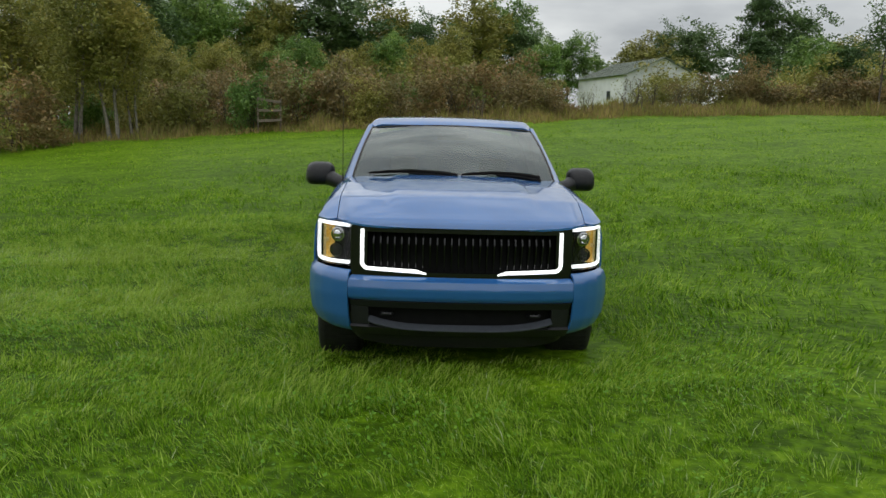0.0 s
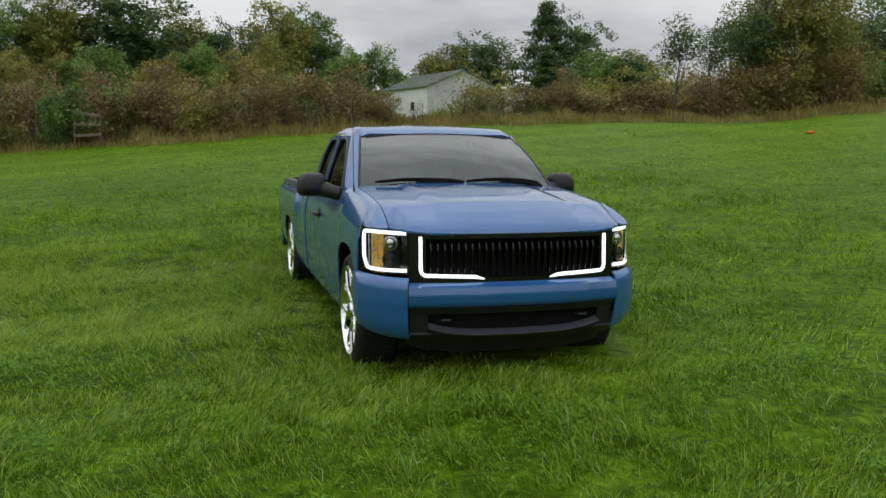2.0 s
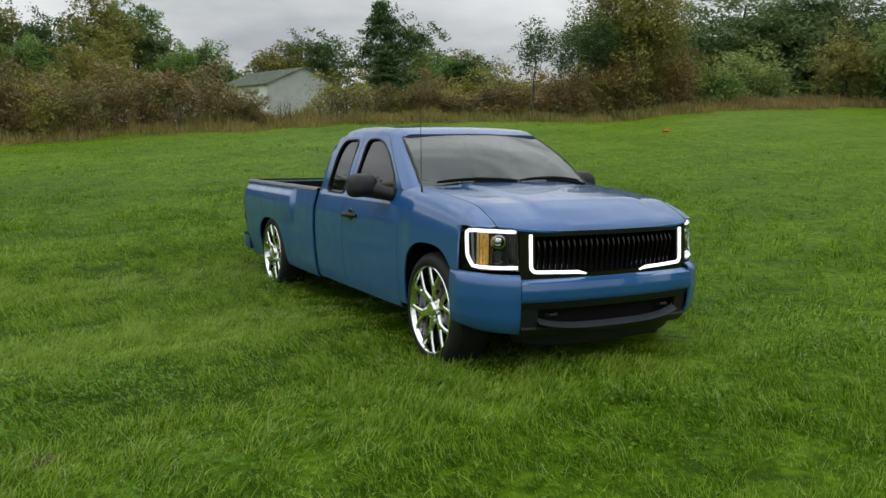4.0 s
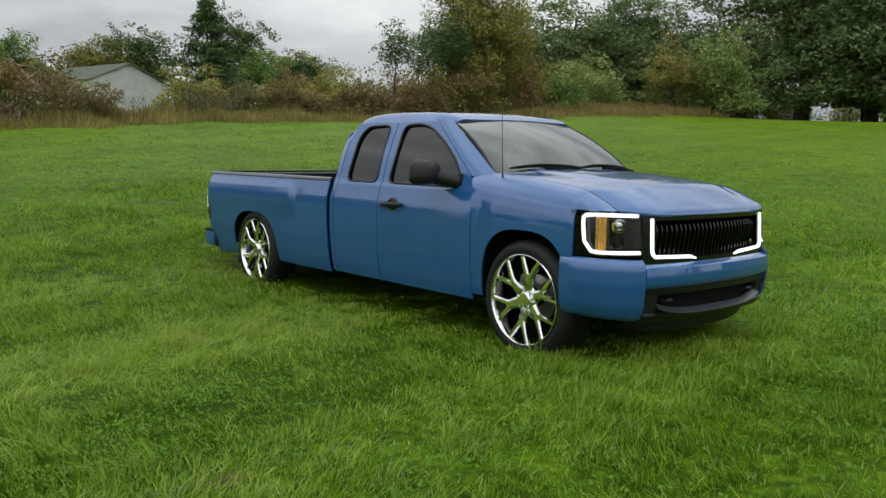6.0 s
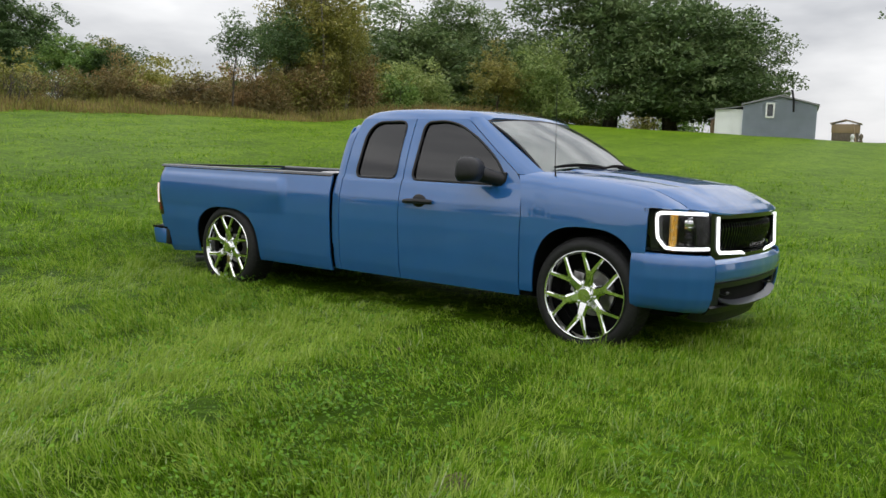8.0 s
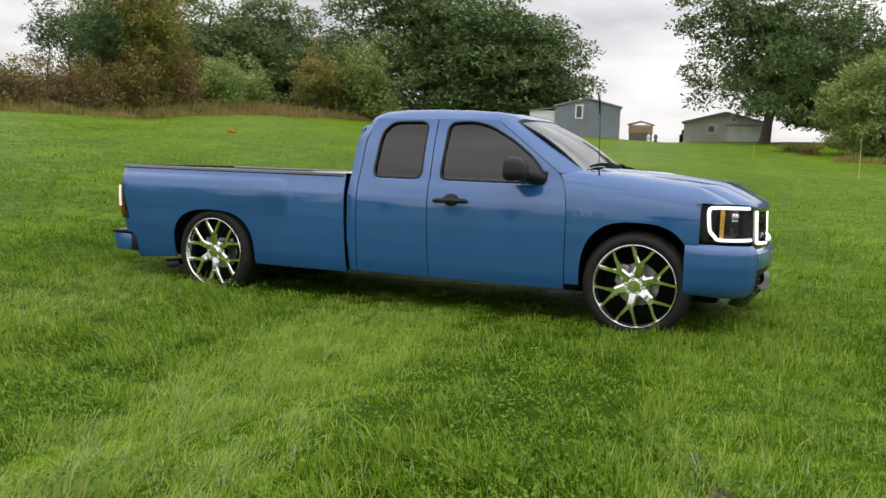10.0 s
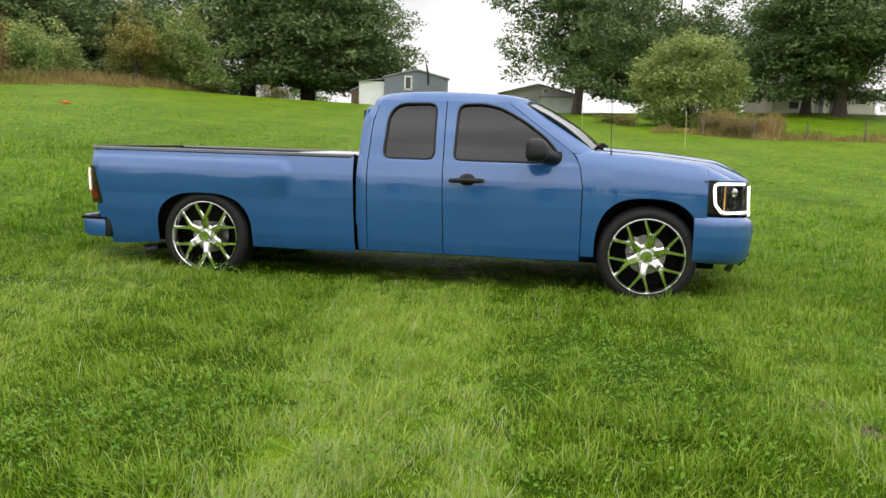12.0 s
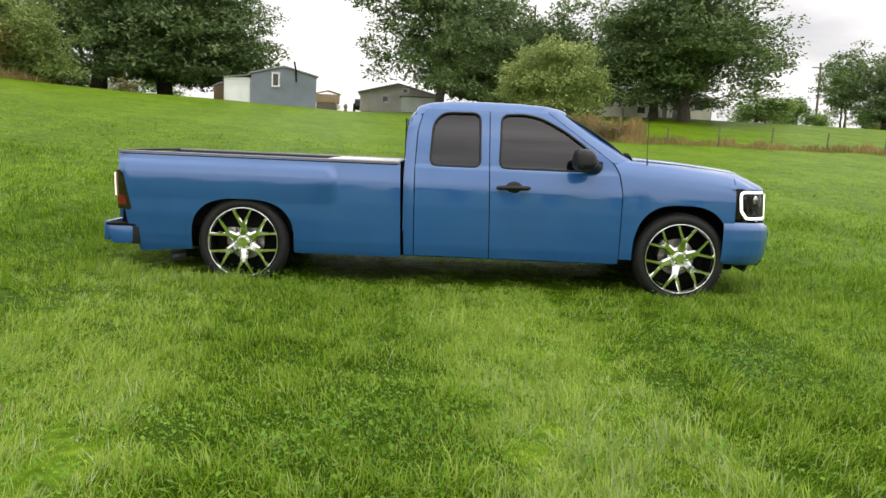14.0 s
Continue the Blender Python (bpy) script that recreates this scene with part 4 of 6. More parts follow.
    # bed side
    def bed_pt(u, v, sg=sg):
        z = 0.30 + v * (1.148 - 0.30)
        y0 = interp(z, (0.3, 1.15), (2.562, 2.592))
        y1 = interp(z, (0.30, 0.42, 0.55, 1.0, 1.15), (4.93, 4.97, 5.03, 5.11, 5.145))
        zz = z - 0.045 * smooth01((y0 + u * (y1 - y0) - 4.3) / 0.8) * (1 - v)
        y = y0 + u * (y1 - y0)
        return sg * (bed_x(y, zz) - 0.05 * smooth01((y - 4.98) / 0.2) ** 2), y, zz

    bm = sheet(bed_pt, 150, 60)
    cut(bm, ARCH_R, lambda y, z, sg=sg: sg * bed_x(y, z))
    TLAMP = [(5.30, 0.635), (5.30, 0.985), (5.155, 0.985), (5.065, 0.955), (4.99, 0.65), (5.0, 0.635)]
    cut(bm, TLAMP, lambda y, z, sg=sg: sg * (bed_x(y, z) - 0.05 * smooth01((y - 4.98) / 0.2) ** 2))
    part("bed_side", thick(bm, -0.014, (0, 3.9, 0.7)), PAINT, truck)
    part("inner_bed_wall", box(sg * 0.815, 3.87, 0.83, 0.02, 2.50, 0.64), LINER, truck)

    # rail cap along the bed
    bm = bmesh.new()
    prof = [(0.79, 1.10), (0.79, 1.152), (0.802, 1.163), (0.87, 1.167), (0.897, 1.160), (0.906, 1.144), (0.895, 1.140)]

    def cap_pt(u, v, sg=sg):
        i = v * (len(prof) - 1)
        k = min(int(i), len(prof) - 2)
        f = i - k
        return sg * (prof[k][0] * (1 - f) + prof[k + 1][0] * f), 2.595 + u * 2.545, prof[k][1] * (1 - f) + prof[k + 1][1] * f

    part("bed_rail_cap", thick(sheet(cap_pt, 20, 6), -0.006, (sg * 0.86, 3.9, 1.0)), RAIL_PLASTIC, truck, "dark plastic cap on the bed rail")
    part("rail_lip", tube([(sg * (bed_x(y, 1.137) + 0.002), y, 1.139) for y in np.linspace(2.62, 5.10, 40)], 0.005, 6), BLACK_GLOSS, truck)

    # tail lamp round the rear corner
    def lamp_pt(u, v, sg=sg):
        z = 0.64 + v * 0.342
        ya = interp(z, (0.63, 0.65, 0.955, 0.985), (4.997, 4.99, 5.06, 5.10))
        k = u
        if k < 0.6:
            y = ya + (5.14 + 0.04 * (z - 0.8) - ya) * k / 0.6
            x = bed_x(y, z) - 0.05 * smooth01((y - 4.98) / 0.2) ** 2 + 0.004
        else:
            y = 5.14 + 0.04 * (z - 0.8) + 0.012 * math.sin((k - 0.6) / 0.4 * math.pi)
            x = bed_x(5.16, z) - 0.045 - 0.14 * (k - 0.6) / 0.4
        return sg * x, y, z

    tail = part("tail_lamp", thick(sheet(lamp_pt, 20, 14), -0.02, (0, 4.9, 0.8)), SMOKED, truck, "smoked dark tail lamp")

    def strip_pt(lo, hi, z0, z1, up, sg=sg):
        def fn(u, v):
            p = lamp_pt(lo + u * (hi - lo), z0 + v * (z1 - z0))
            return p[0] + sg * up, p[1] + 0.004, p[2]
        return fn

    part("lamp_bar", thick(sheet(strip_pt(0.565, 0.625, 0.34, 0.94, 0.004), 6, 8), 0.006, (0, 4.9, 0.8)), PALE_LED, tail, "pale lit bar of the tail lamp")
    part("red_lens", thick(sheet(strip_pt(0.14, 0.5, 0.12, 0.36, 0.003), 6, 6), 0.004, (0, 4.9, 0.8)), RED_LENS, tail)

    # head lamp set into the corner of the nose
    s_in, s_out = plan_s(0.708), plan_s(0.9555)

    def lamp_face(out, lean=0.03, sg=sg):
        def fn(u, v):
            s = s_in + u * (s_out - s_in)
            x, y = plan(s, out)
            z = 0.768 + v * 0.282
            return sg * x, y + lean * (v - 0.3), z
        return fn

    head = part("head_lamp", thick(sheet(lamp_face(-0.095), 24, 8), -0.01, (0, 0.3, 0.9)), BLACK_PLASTIC, truck, "black head lamp with a white lit outline")
    bm = bmesh.new()
    rimf = lamp_face(-0.006)
    edge = [rimf(u, 0.0) for u in np.linspace(0, 1, 16)] + [rimf(1, v) for v in np.linspace(0, 1, 8)[1:]] + [rimf(u, 1.0) for u in np.linspace(1, 0, 16)[1:]] + [rimf(0, v) for v in np.linspace(1, 0, 8)[1:]]

    def wall_ring(u, v, sg=sg, n=len(edge)):
        p = edge[round(u * (n - 1))]
        cx, cy = sg * 0.80, -0.55
        k = 0.10 * v
        return p[0] + (cx - p[0]) * k * 3.5, p[1] + 0.085 * v, p[2] + (0.91 - p[2]) * k

    add_sheet(bm, wall_ring, len(edge) - 1, 1)
    part("lamp_bezel", bm, BLACK_GLOSS, head)
    tubef = lamp_face(-0.012)
    path = [(0.02, 0.90), (0.30, 0.91), (0.60, 0.915), (0.76, 0.905), (0.81, 0.86), (0.825, 0.72), (0.825, 0.40), (0.82, 0.30), (0.72, 0.09), (0.62, 0.07), (0.30, 0.07), (0.02, 0.075)]
    fine = []
    for (u1, v1), (u2, v2) in zip(path, path[1:]):
        for k in range(4):
            fine.append(tubef(u1 + (u2 - u1) * k / 4, v1 + (v2 - v1) * k / 4))
    fine.append(tubef(*path[-1]))
    part("led_tube", tube(fine, 0.0125, 8), LED, head, "white lit tube")
    inner = lamp_face(-0.05)

    def cell(u0, u1, v0, v1, sg=sg):
        return lambda u, v: inner(u0 + u * (u1 - u0), v0 + v * (v1 - v0))

    # amber facets stand behind the lens and face forward; most have the added glow
    for row in range(9):
        for col, (xc, yc) in enumerate(((0.830, -0.576), (0.849, -0.571), (0.868, -0.562), (0.887, -0.551))):
            tilt = Matrix.Rotation(sg * radians(3 + 9 * ((row + col) % 2)), 4, "Z") @ Matrix.Rotation(radians(11 * ((row * 3 + col) % 3 - 1)), 4, "X")
            bm = box(sg * xc, yc, 0.803 + row * 0.0258, 0.019, 0.010, 0.0255, 0.002, None, tilt)
            part("amber_reflector", bm, AMBER_CHROME if col == 3 or (row * 2 + col) % 5 == 0 else AMBER_GLOW, head, "amber side reflector")
    # black plates added to block the amber glow towards the side
    part("outer_amber_blind", box(sg * 0.906, -0.525, 0.905, 0.006, 0.07, 0.235, 0.001), BLACK_GLOSS, head)
    part("inner_amber_blind", box(sg * 0.815, -0.60, 0.905, 0.005, 0.06, 0.235, 0.001), BLACK_GLOSS, head)
    for u, v, r, mt in ((0.30, 0.66, 0.036, CHROME), (0.33, 0.30, 0.034, BLACK_GLOSS)):
        p = Vector(inner(u, v))
        bm = lathe([(r * 1.35, 0.0), (r * 1.3, 0.014), (r * 1.02, 0.016), (r * 0.98, 0.004)], 20)
        bmesh.ops.create_uvsphere(bm, u_segments=16, v_segments=8, radius=r * 0.95)
        bm.transform(Matrix.Translation(p) @ Matrix.Rotation(radians(-90) + sg * radians(-18) * -1, 4, "Z"))
        part("projector", bm, mt, head)
    part("lamp_cover", thick(sheet(lamp_face(0.0), 24, 6), -0.003, (0, 0.3, 0.9)), LENS_GLASS, head, "clear lamp cover").visible_shadow = False

    # corner piece of the front bumper
    def bump_end(u, v, sg=sg):
        s = plan_s(0.70) + u * (plan_s(0.956) + 0.07 - plan_s(0.70))
        out = interp(v, (0, 0.06, 0.25, 0.6, 0.85, 0.95, 1.0), (-0.035, 0.0, 0.035, 0.052, 0.048, 0.034, 0.0)) * (1 - 0.45 * smooth01((u - 0.72) / 0.28))
        x, y = plan(min(s, _seg[-1]), out)
        y += max(0, s - _seg[-1])
        z = 0.345 + 0.03 * u * (1 - v) + v * (0.745 - 0.345 - 0.03 * u * (1 - v))
        return sg * x, y, z + 0.012 * u * (1 if v > 0.8 else 0)

    part("bumper_corner", thick(sheet(bump_end, 30, 22), -0.012, (0, 0.4, 0.55)), PAINT, truck)

    # wheel-house lining
    for ax, poly in ((0.035, ARCH_F), (3.995, ARCH_R)):
        def liner(u, v, sg=sg, poly=poly, ax=ax):
            y, z = poly[1 + round(u * (len(poly) - 3))]
            k = 1.02
            return sg * (side_x(y, z) - 0.016 - 0.40 * v), ax + (y - ax) * k, HUB_Z + (z - HUB_Z) * k

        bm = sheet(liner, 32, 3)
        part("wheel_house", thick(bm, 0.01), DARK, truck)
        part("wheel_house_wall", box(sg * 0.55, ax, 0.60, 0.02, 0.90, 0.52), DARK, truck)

    # dark body behind the panel gaps
    def inner_pt(u, v, sg=sg):
        y, z = 0.5 + u * 2.05, 0.33 + v * 0.80
        return sg * (side_x(y, z) - 0.035), y, z

    part("inner_sill", sheet(inner_pt, 20, 16), DARK, truck)
    # windshield pillar
    def pillar_pt(u, v, sg=sg):
        z = 1.235 + v * (1.668 - 1.235)
        k = (z - 1.25) / 0.42
        a = Vector((0.792 - 0.13 * k, 0.487 + 0.67 * k, z + 0.004))
        b = Vector((side_x(1.0, z), front_edge(z) - 0.008, z))
        p = a.lerp(b, u) + Vector((0.012 * math.sin(u * math.pi), -0.008 * math.sin(u * math.pi), 0))
        return sg * p.x, p.y, p.z

    part("windshield_pillar", thick(sheet(pillar_pt, 5, 18), -0.012, (0, 1.6, 1.3)), PAINT, truck)


# hood with a raised middle
def hood_pt(u, v):
    x = -0.798 + u * 1.596
    xf = min(abs(x), 0.797)
    yf = interp(xf, (0, 0.35, 0.6, 0.70, 0.75, 0.80), (-0.845, -0.832, -0.80, -0.768, -0.728, -0.655))
    yr = 0.395 + 0.10 * (x / 0.8) ** 2
    k = v ** 1.7
    y = yf + (yr - yf) * k
    d = y - yf
    z = hood_z(d * interp(xf, (0, 0.7, 0.8), (0.95, 0.97, 1.0)))
    z += 0.018 * (1 - (x / 0.8) ** 2) * min(1, d / 0.3) + 0.013 * smooth01((0.52 - abs(x)) / 0.09) * smooth01(d / 0.25)
    z = max(z, 1.022 + 0.034 * (x / 0.8) ** 4)
    return x, y, z


part("hood", thick(sheet(hood_pt, 64, 44), -0.012, (0, 0, 0.5)), PAINT, truck, "blue hood with a raised middle")


# windshield, roof, back of the cab
def screen_pt(u, v, w=1.0):
    x = (2 * u - 1)
    a = Vector((0.786 * x * w, 0.405 + 0.095 * x * x, 1.252 - 0.008 * x * x))
    b = Vector((0.662 * x * w, 1.035 + 0.078 * x * x, 1.669 - 0.028 * x * x))
    p = a.lerp(b, v)
    p.z += 0.03 * math.sin(v * math.pi)
    p.y -= 0.012 * math.sin(v * math.pi)
    return p


screen = part("windshield", thick(sheet(screen_pt, 24, 14), 0.005, (0, 1.6, 1.0)), SCREEN_GLASS, truck, "windshield reflecting the grey sky")
screen.visible_shadow = False
rim = [screen_pt(u, 0) for u in np.linspace(0, 1, 16)] + [screen_pt(1, v) for v in np.linspace(0, 1, 12)[1:]] + [screen_pt(u, 1) for u in np.linspace(1, 0, 16)[1:]] + [screen_pt(0, v) for v in np.linspace(1, 0, 12)[1:]]
part("windshield_seal", tube(rim, 0.011, 6, None, False), BLACK_PLASTIC, screen)


def roof_pt(u, v):
    x = 2 * u - 1
    y0 = 1.03 + 0.078 * x * x
    y = y0 + v * (2.47 - y0)
    zc = interp(y - 0.05 * x * x, (1.03, 1.07, 1.12, 1.25, 1.5, 1.8, 2.1, 2.3, 2.40, 2.47), (1.674, 1.700, 1.716, 1.738, 1.752, 1.756, 1.750, 1.731, 1.702, 1.655))
    ax = abs(x)
    edge = interp(y, (1.03, 1.3, 2.3, 2.47), (0.655, 0.712, 0.712, 0.69))
    drop = 0.022 * ax ** 2 + 0.082 * (max(0, ax - 0.87) / 0.13) ** 2 * smooth01((y - 0.95) / 0.3)
    return x * edge, y, zc - drop


part("roof", thick(sheet(roof_pt, 48, 34), -0.012, (0, 1.8, 1.2)), PAINT, truck)


def back_pt(u, v):
    z = 0.55 + v * (1.655 - 0.08 * abs(2 * u - 1) ** 3 - 0.55)
    y = interp(z, (0.5, 1.0, 1.40, 1.56, 1.62, 1.675), (2.555, 2.56, 2.55, 2.53, 2.505, 2.455)) - 0.003
    return (2 * u - 1) * (side_x(2.5, z) - 0.018), y, z


back = part("cab_back", thick(sheet(back_pt, 20, 30), -0.012, (0, 1.8, 1.0)), PAINT, truck)
part("rear_window", box(0, 2.566, 1.38, 1.36, 0.006, 0.36, 0.0), TINT_GLASS, back, "dark tinted rear window")

# cowl, wipers, aerial
part("cowl_panel", thick(sheet(lambda u, v: ((2 * u - 1) * 0.785, 0.355 + 0.10 * (2 * u - 1) ** 2 + v * 0.075, 1.236 + 0.008 * v), 24, 2), -0.01, (0, 0.4, 1.0)), BLACK_PLASTIC, truck, "black cowl below the windshield")
for x0, x1, tip in ((0.02, -0.66, -0.66), (0.66, 0.05, 0.05)):
    bm = bmesh.new()
    line = []
    for k in range(9):
        f = k / 8
        x = x0 + (x1 - x0) * f
        p = screen_pt((x / 0.78 + 1) / 2, 0.035 + 0.07 * math.sin(f * 2.6) * (1 - 0.35 * f))
        line.append((p.x, p.y - 0.022, p.z + 0.020))
    tube(line, [0.019, 0.021, 0.018, 0.016, 0.015, 0.014, 0.013, 0.012, 0.008], 6, bm)
    arm = part("wiper", bm, DARK, truck, "black windshield wiper")
    bm = bmesh.new()
    tube([(x0, 0.385, 1.262), (x0 + (x1 - x0) * 0.25, 0.40, 1.292), (x0 + (x1 - x0) * 0.55, 0.432, 1.302)], [0.02, 0.013, 0.009], 6, bm)
    part("wiper_arm", bm, DARK, arm)
bm = tube([(-0.845, 0.36, 1.18), (-0.848, 0.37, 1.30), (-0.852, 0.385, 1.90)], [0.012, 0.003, 0.0018], 6)
part("aerial", bm, BLACK_PLASTIC, truck, "thin black aerial mast")

# grille: black surround, upright bars, lit outline
def nose(s, z, out=0.0):
    x, y = plan(abs(s), out)
    return math.copysign(x, s), y + 0.05 * (z - 0.76), z


S_G = plan_s(0.702)
grille = new("grille")
grille.parent = truck
grille["label"] = "black grille with upright bars and lit outline"
for (a, b, z0, z1) in ((-S_G, -0.60, 0.715, 1.036), (0.60, S_G, 0.715, 1.036), (-0.60, 0.60, 0.99, 1.036), (-0.60, 0.60, 0.715, 0.742)):
    bm = sheet(lambda u, v, a=a, b=b, z0=z0, z1=z1: nose(a + u * (b - a), z0 + v * (z1 - z0), 0.0), 20, 3)
    part("grille_frame", thick(bm, -0.04, (0, 0.6, 0.87)), BLACK_GLOSS, grille)
part("grille_mesh", thick(sheet(lambda u, v: nose(-0.64 + u * 1.28, 0.72 + v * 0.3, -0.075), 24, 2), 0.006), DARK, grille)
NB = 26
for i in range(NB):
    s = -0.565 + 1.13 * i / (NB - 1)
    bm = bmesh.new()
    rings = []
    for z, w, d in ((0.742, 0.006, -0.044), (0.80, 0.007, -0.034), (0.895, 0.009, -0.010), (0.925, 0.011, -0.008), (0.965, 0.011, -0.022), (0.993, 0.004, -0.044)):
        c = Vector(nose(s, z, d - 0.012))
        b = Vector(nose(s, z, d - 0.05))
        rings.append([bm.verts.new(c + Vector((-w * 0.45, 0, 0))), bm.verts.new(c + Vector((w * 0.45, 0, 0))), bm.verts.new(b + Vector((w, 0, 0))), bm.verts.new(b + Vector((-w, 0, 0)))])
    for a, b in zip(rings, rings[1:]):
        for j in range(4):
            bm.faces.new((a[j], a[(j + 1) % 4], b[(j + 1) % 4], b[j]))
    bmesh.ops.recalc_face_normals(bm, faces=bm.faces)
    part("grille_bar", bm, BLACK_GLOSS, grille, "", 30)
for sg in (-1, 1):
    pts = [nose(sg * 0.632, 1.005 - k * 0.03, 0.004) for k in range(8)]
    pts += [nose(sg * 0.626, 0.778, 0.004), nose(sg * 0.612, 0.764, 0.004)]
    pts += [nose(sg * (0.60 - k * 0.045), 0.76 - 0.0016 * k, 0.004) for k in range(8)] + [nose(sg * 0.225, 0.735, 0.003)]
    radii = [0.012] * (len(pts) - 1) + [0.005]
    part("led_strip", tube(pts, radii, 8), LED, grille, "white lit strip")

# front bumper bar, valance, air dam
def bar_pt(u, v):
    s = (2 * u - 1) * (plan_s(0.696))
    out = interp(v, (0, 0.12, 0.5, 0.85, 1.0), (0.03, 0.05, 0.056, 0.046, 0.005))
    x, y = plan(abs(s), out)
    return math.copysign(x, s) if s else 0.0, y, 0.562 + v * 0.152


bumper = part("front_bumper", thick(sheet(bar_pt, 40, 12), -0.012, (0, 0.3, 0.6)), PAINT, truck)


def low(s, z, out):
    x, y = plan(abs(s), out)
    return math.copysign(x, s) if s else 0.0, y, z


S_V, S_O = plan_s(0.692), 0.585
val = new("lower_valance")
val.parent = truck
val["label"] = "dark grey plastic valance with an air opening"


def valance(a, b, z0, z1, o0, o1, n=20):
    bm = sheet(lambda u, v: low(a + u * (b - a), z0 + v * (z1 - z0), o0 + v * (o1 - o0)), n, 3)
    part("valance_panel", thick(bm, -0.02, (0, 0.6, 0.45)), GREY_PLASTIC, val)


valance(-S_V, S_V, 0.515, 0.556, 0.015, 0.035, 32)
valance(-S_V, -S_O, 0.386, 0.514, 0.0, 0.015, 6)
valance(S_O, S_V, 0.386, 0.514, 0.0, 0.015, 6)
valance(-S_V, S_V, 0.33, 0.385, -0.03, 0.02, 32)
part("air_opening", thick(sheet(lambda u, v: low(-0.62 + u * 1.24, 0.375 + v * 0.15, -0.05), 20, 2), 0.006), DARK, val)
part("opening_lip", thick(sheet(lambda u, v: low(-0.585 + u * 1.17, 0.372 + 0.05 * (2 * u - 1) ** 4 + 0.030 * v, 0.034 - 0.05 * v), 24, 2), 0.008), RAIL_PLASTIC, val)
for sg in (-1, 1):
    p = low(sg * 0.47, 0.47, 0.0)
    part("tow_hook", tube([(p[0] - 0.04, p[1] + 0.03, 0.47), (p[0] - 0.025, p[1] - 0.005, 0.472), (p[0] + 0.025, p[1] - 0.005, 0.472), (p[0] + 0.04, p[1] + 0.03, 0.47)], 0.010, 6), GREY_PLASTIC, val)
def dam_pt(u, v):
    k = abs(2 * u - 1)
    x, y = plan(k * plan_s(0.74), -0.10 + 0.05 * v - 0.04 * k ** 4)
    return math.copysign(x, 2 * u - 1), y, 0.24 + 0.05 * k ** 4 + v * (0.115 - 0.05 * k ** 4)


part("air_dam", thick(sheet(dam_pt, 40, 3), -0.012, (0, 0.6, 0.3)), BLACK_PLASTIC, truck, "black plastic air dam")

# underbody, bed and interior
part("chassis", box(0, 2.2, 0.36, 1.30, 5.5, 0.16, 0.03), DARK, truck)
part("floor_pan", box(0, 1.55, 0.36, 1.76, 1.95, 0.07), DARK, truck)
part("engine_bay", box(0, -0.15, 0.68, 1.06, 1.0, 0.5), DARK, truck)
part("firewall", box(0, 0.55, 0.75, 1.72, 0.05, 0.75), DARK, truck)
part("bed_floor", box(0, 3.87, 0.52, 1.62, 2.52, 0.04), LINER, truck, "black bed liner")
part("bed_front", box(0, 2.615, 0.84, 1.62, 0.03, 0.62), LINER, truck)
part("tailgate", box(0, 5.135, 0.84, 1.60, 0.055, 0.60, 0.014), PAINT, truck)
part("tailgate_liner", box(0, 5.10, 0.83, 1.58, 0.012, 0.60), LINER, truck)
part("tailgate_cap", box(0, 5.135, 1.158, 1.62, 0.07, 0.022, 0.006), BLACK_PLASTIC, truck)
part("dashboard", box(0, 0.80, 1.10, 1.62, 0.40, 0.22, 0.06), SEAT, truck, "grey dashboard")
for x in (-0.40, 0.40):
    bm = box(x, 1.50, 0.92, 0.50, 0.16, 0.62, 0.06, None, Matrix.Rotation(radians(-12), 4, "X"))
    box(x, 1.30, 0.66, 0.50, 0.50, 0.16, 0.05, bm)
    box(x, 1.59, 1.31, 0.24, 0.10, 0.17, 0.04, bm)
    part("seat", bm, SEAT, truck, "grey cloth seat")
bm = box(0, 2.25, 0.95, 1.40, 0.14, 0.55, 0.05)
part("rear_bench", bm, SEAT, truck)
ring = [(0.40 + 0.19 * math.cos(a), 0.98 + 0.07 * math.sin(a), 1.12 + 0.17 * math.sin(a)) for a in np.linspace(0, 2 * math.pi, 25)]
part("steering_wheel", tube(ring, 0.015, 6, None, False), BLACK_PLASTIC, truck)
part("inner_mirror", box(0, 1.02, 1.585, 0.24, 0.03, 0.06, 0.012), BLACK_PLASTIC, truck)
part("cab_lining", thick(sheet(lambda u, v: ((2 * u - 1) * 0.63, 1.12 + v * 1.32, 1.66 - 0.02 * (2 * u - 1) ** 2), 8, 8), 0.01), SEAT, truck)

# rear bumper and exhaust
for sg in (-1, 1):
    bm = box(sg * 0.86, 5.09, 0.405, 0.19, 0.23, 0.17, 0.035)
    for v in bm.verts:
        v.co.y += 0.25 * (v.co.z - 0.41) * (1 if v.co.y > 5.1 else -0.2)
    part("rear_bumper_corner", bm, PAINT, truck)
    part("bumper_pad", box(sg * 0.855, 5.095, 0.496, 0.20, 0.27, 0.022, 0.008), DARK, truck)
    part("bumper_flank", box(sg * 0.875, 4.965, 0.41, 0.15, 0.075, 0.18, 0.02), BLACK_PLASTIC, truck)
part("rear_bumper", box(0, 5.275, 0.42, 1.62, 0.06, 0.18, 0.02), PAINT, truck)
bm = lathe([(0.0, -0.0), (0.038, 0.0), (0.042, 0.01), (0.043, 0.10), (0.050, 0.12), (0.046, 0.12), (0.04, 0.06), (0.0, 0.05)], 20)
bm.transform(Matrix.Translation((-0.72, 4.58, 0.21)) @ Matrix.Rotation(radians(118), 4, "Z") @ Matrix.Rotation(radians(6), 4, "Y"))
part("exhaust_tip", bm, RAIL_PLASTIC, truck, "steel exhaust tip under the bed")
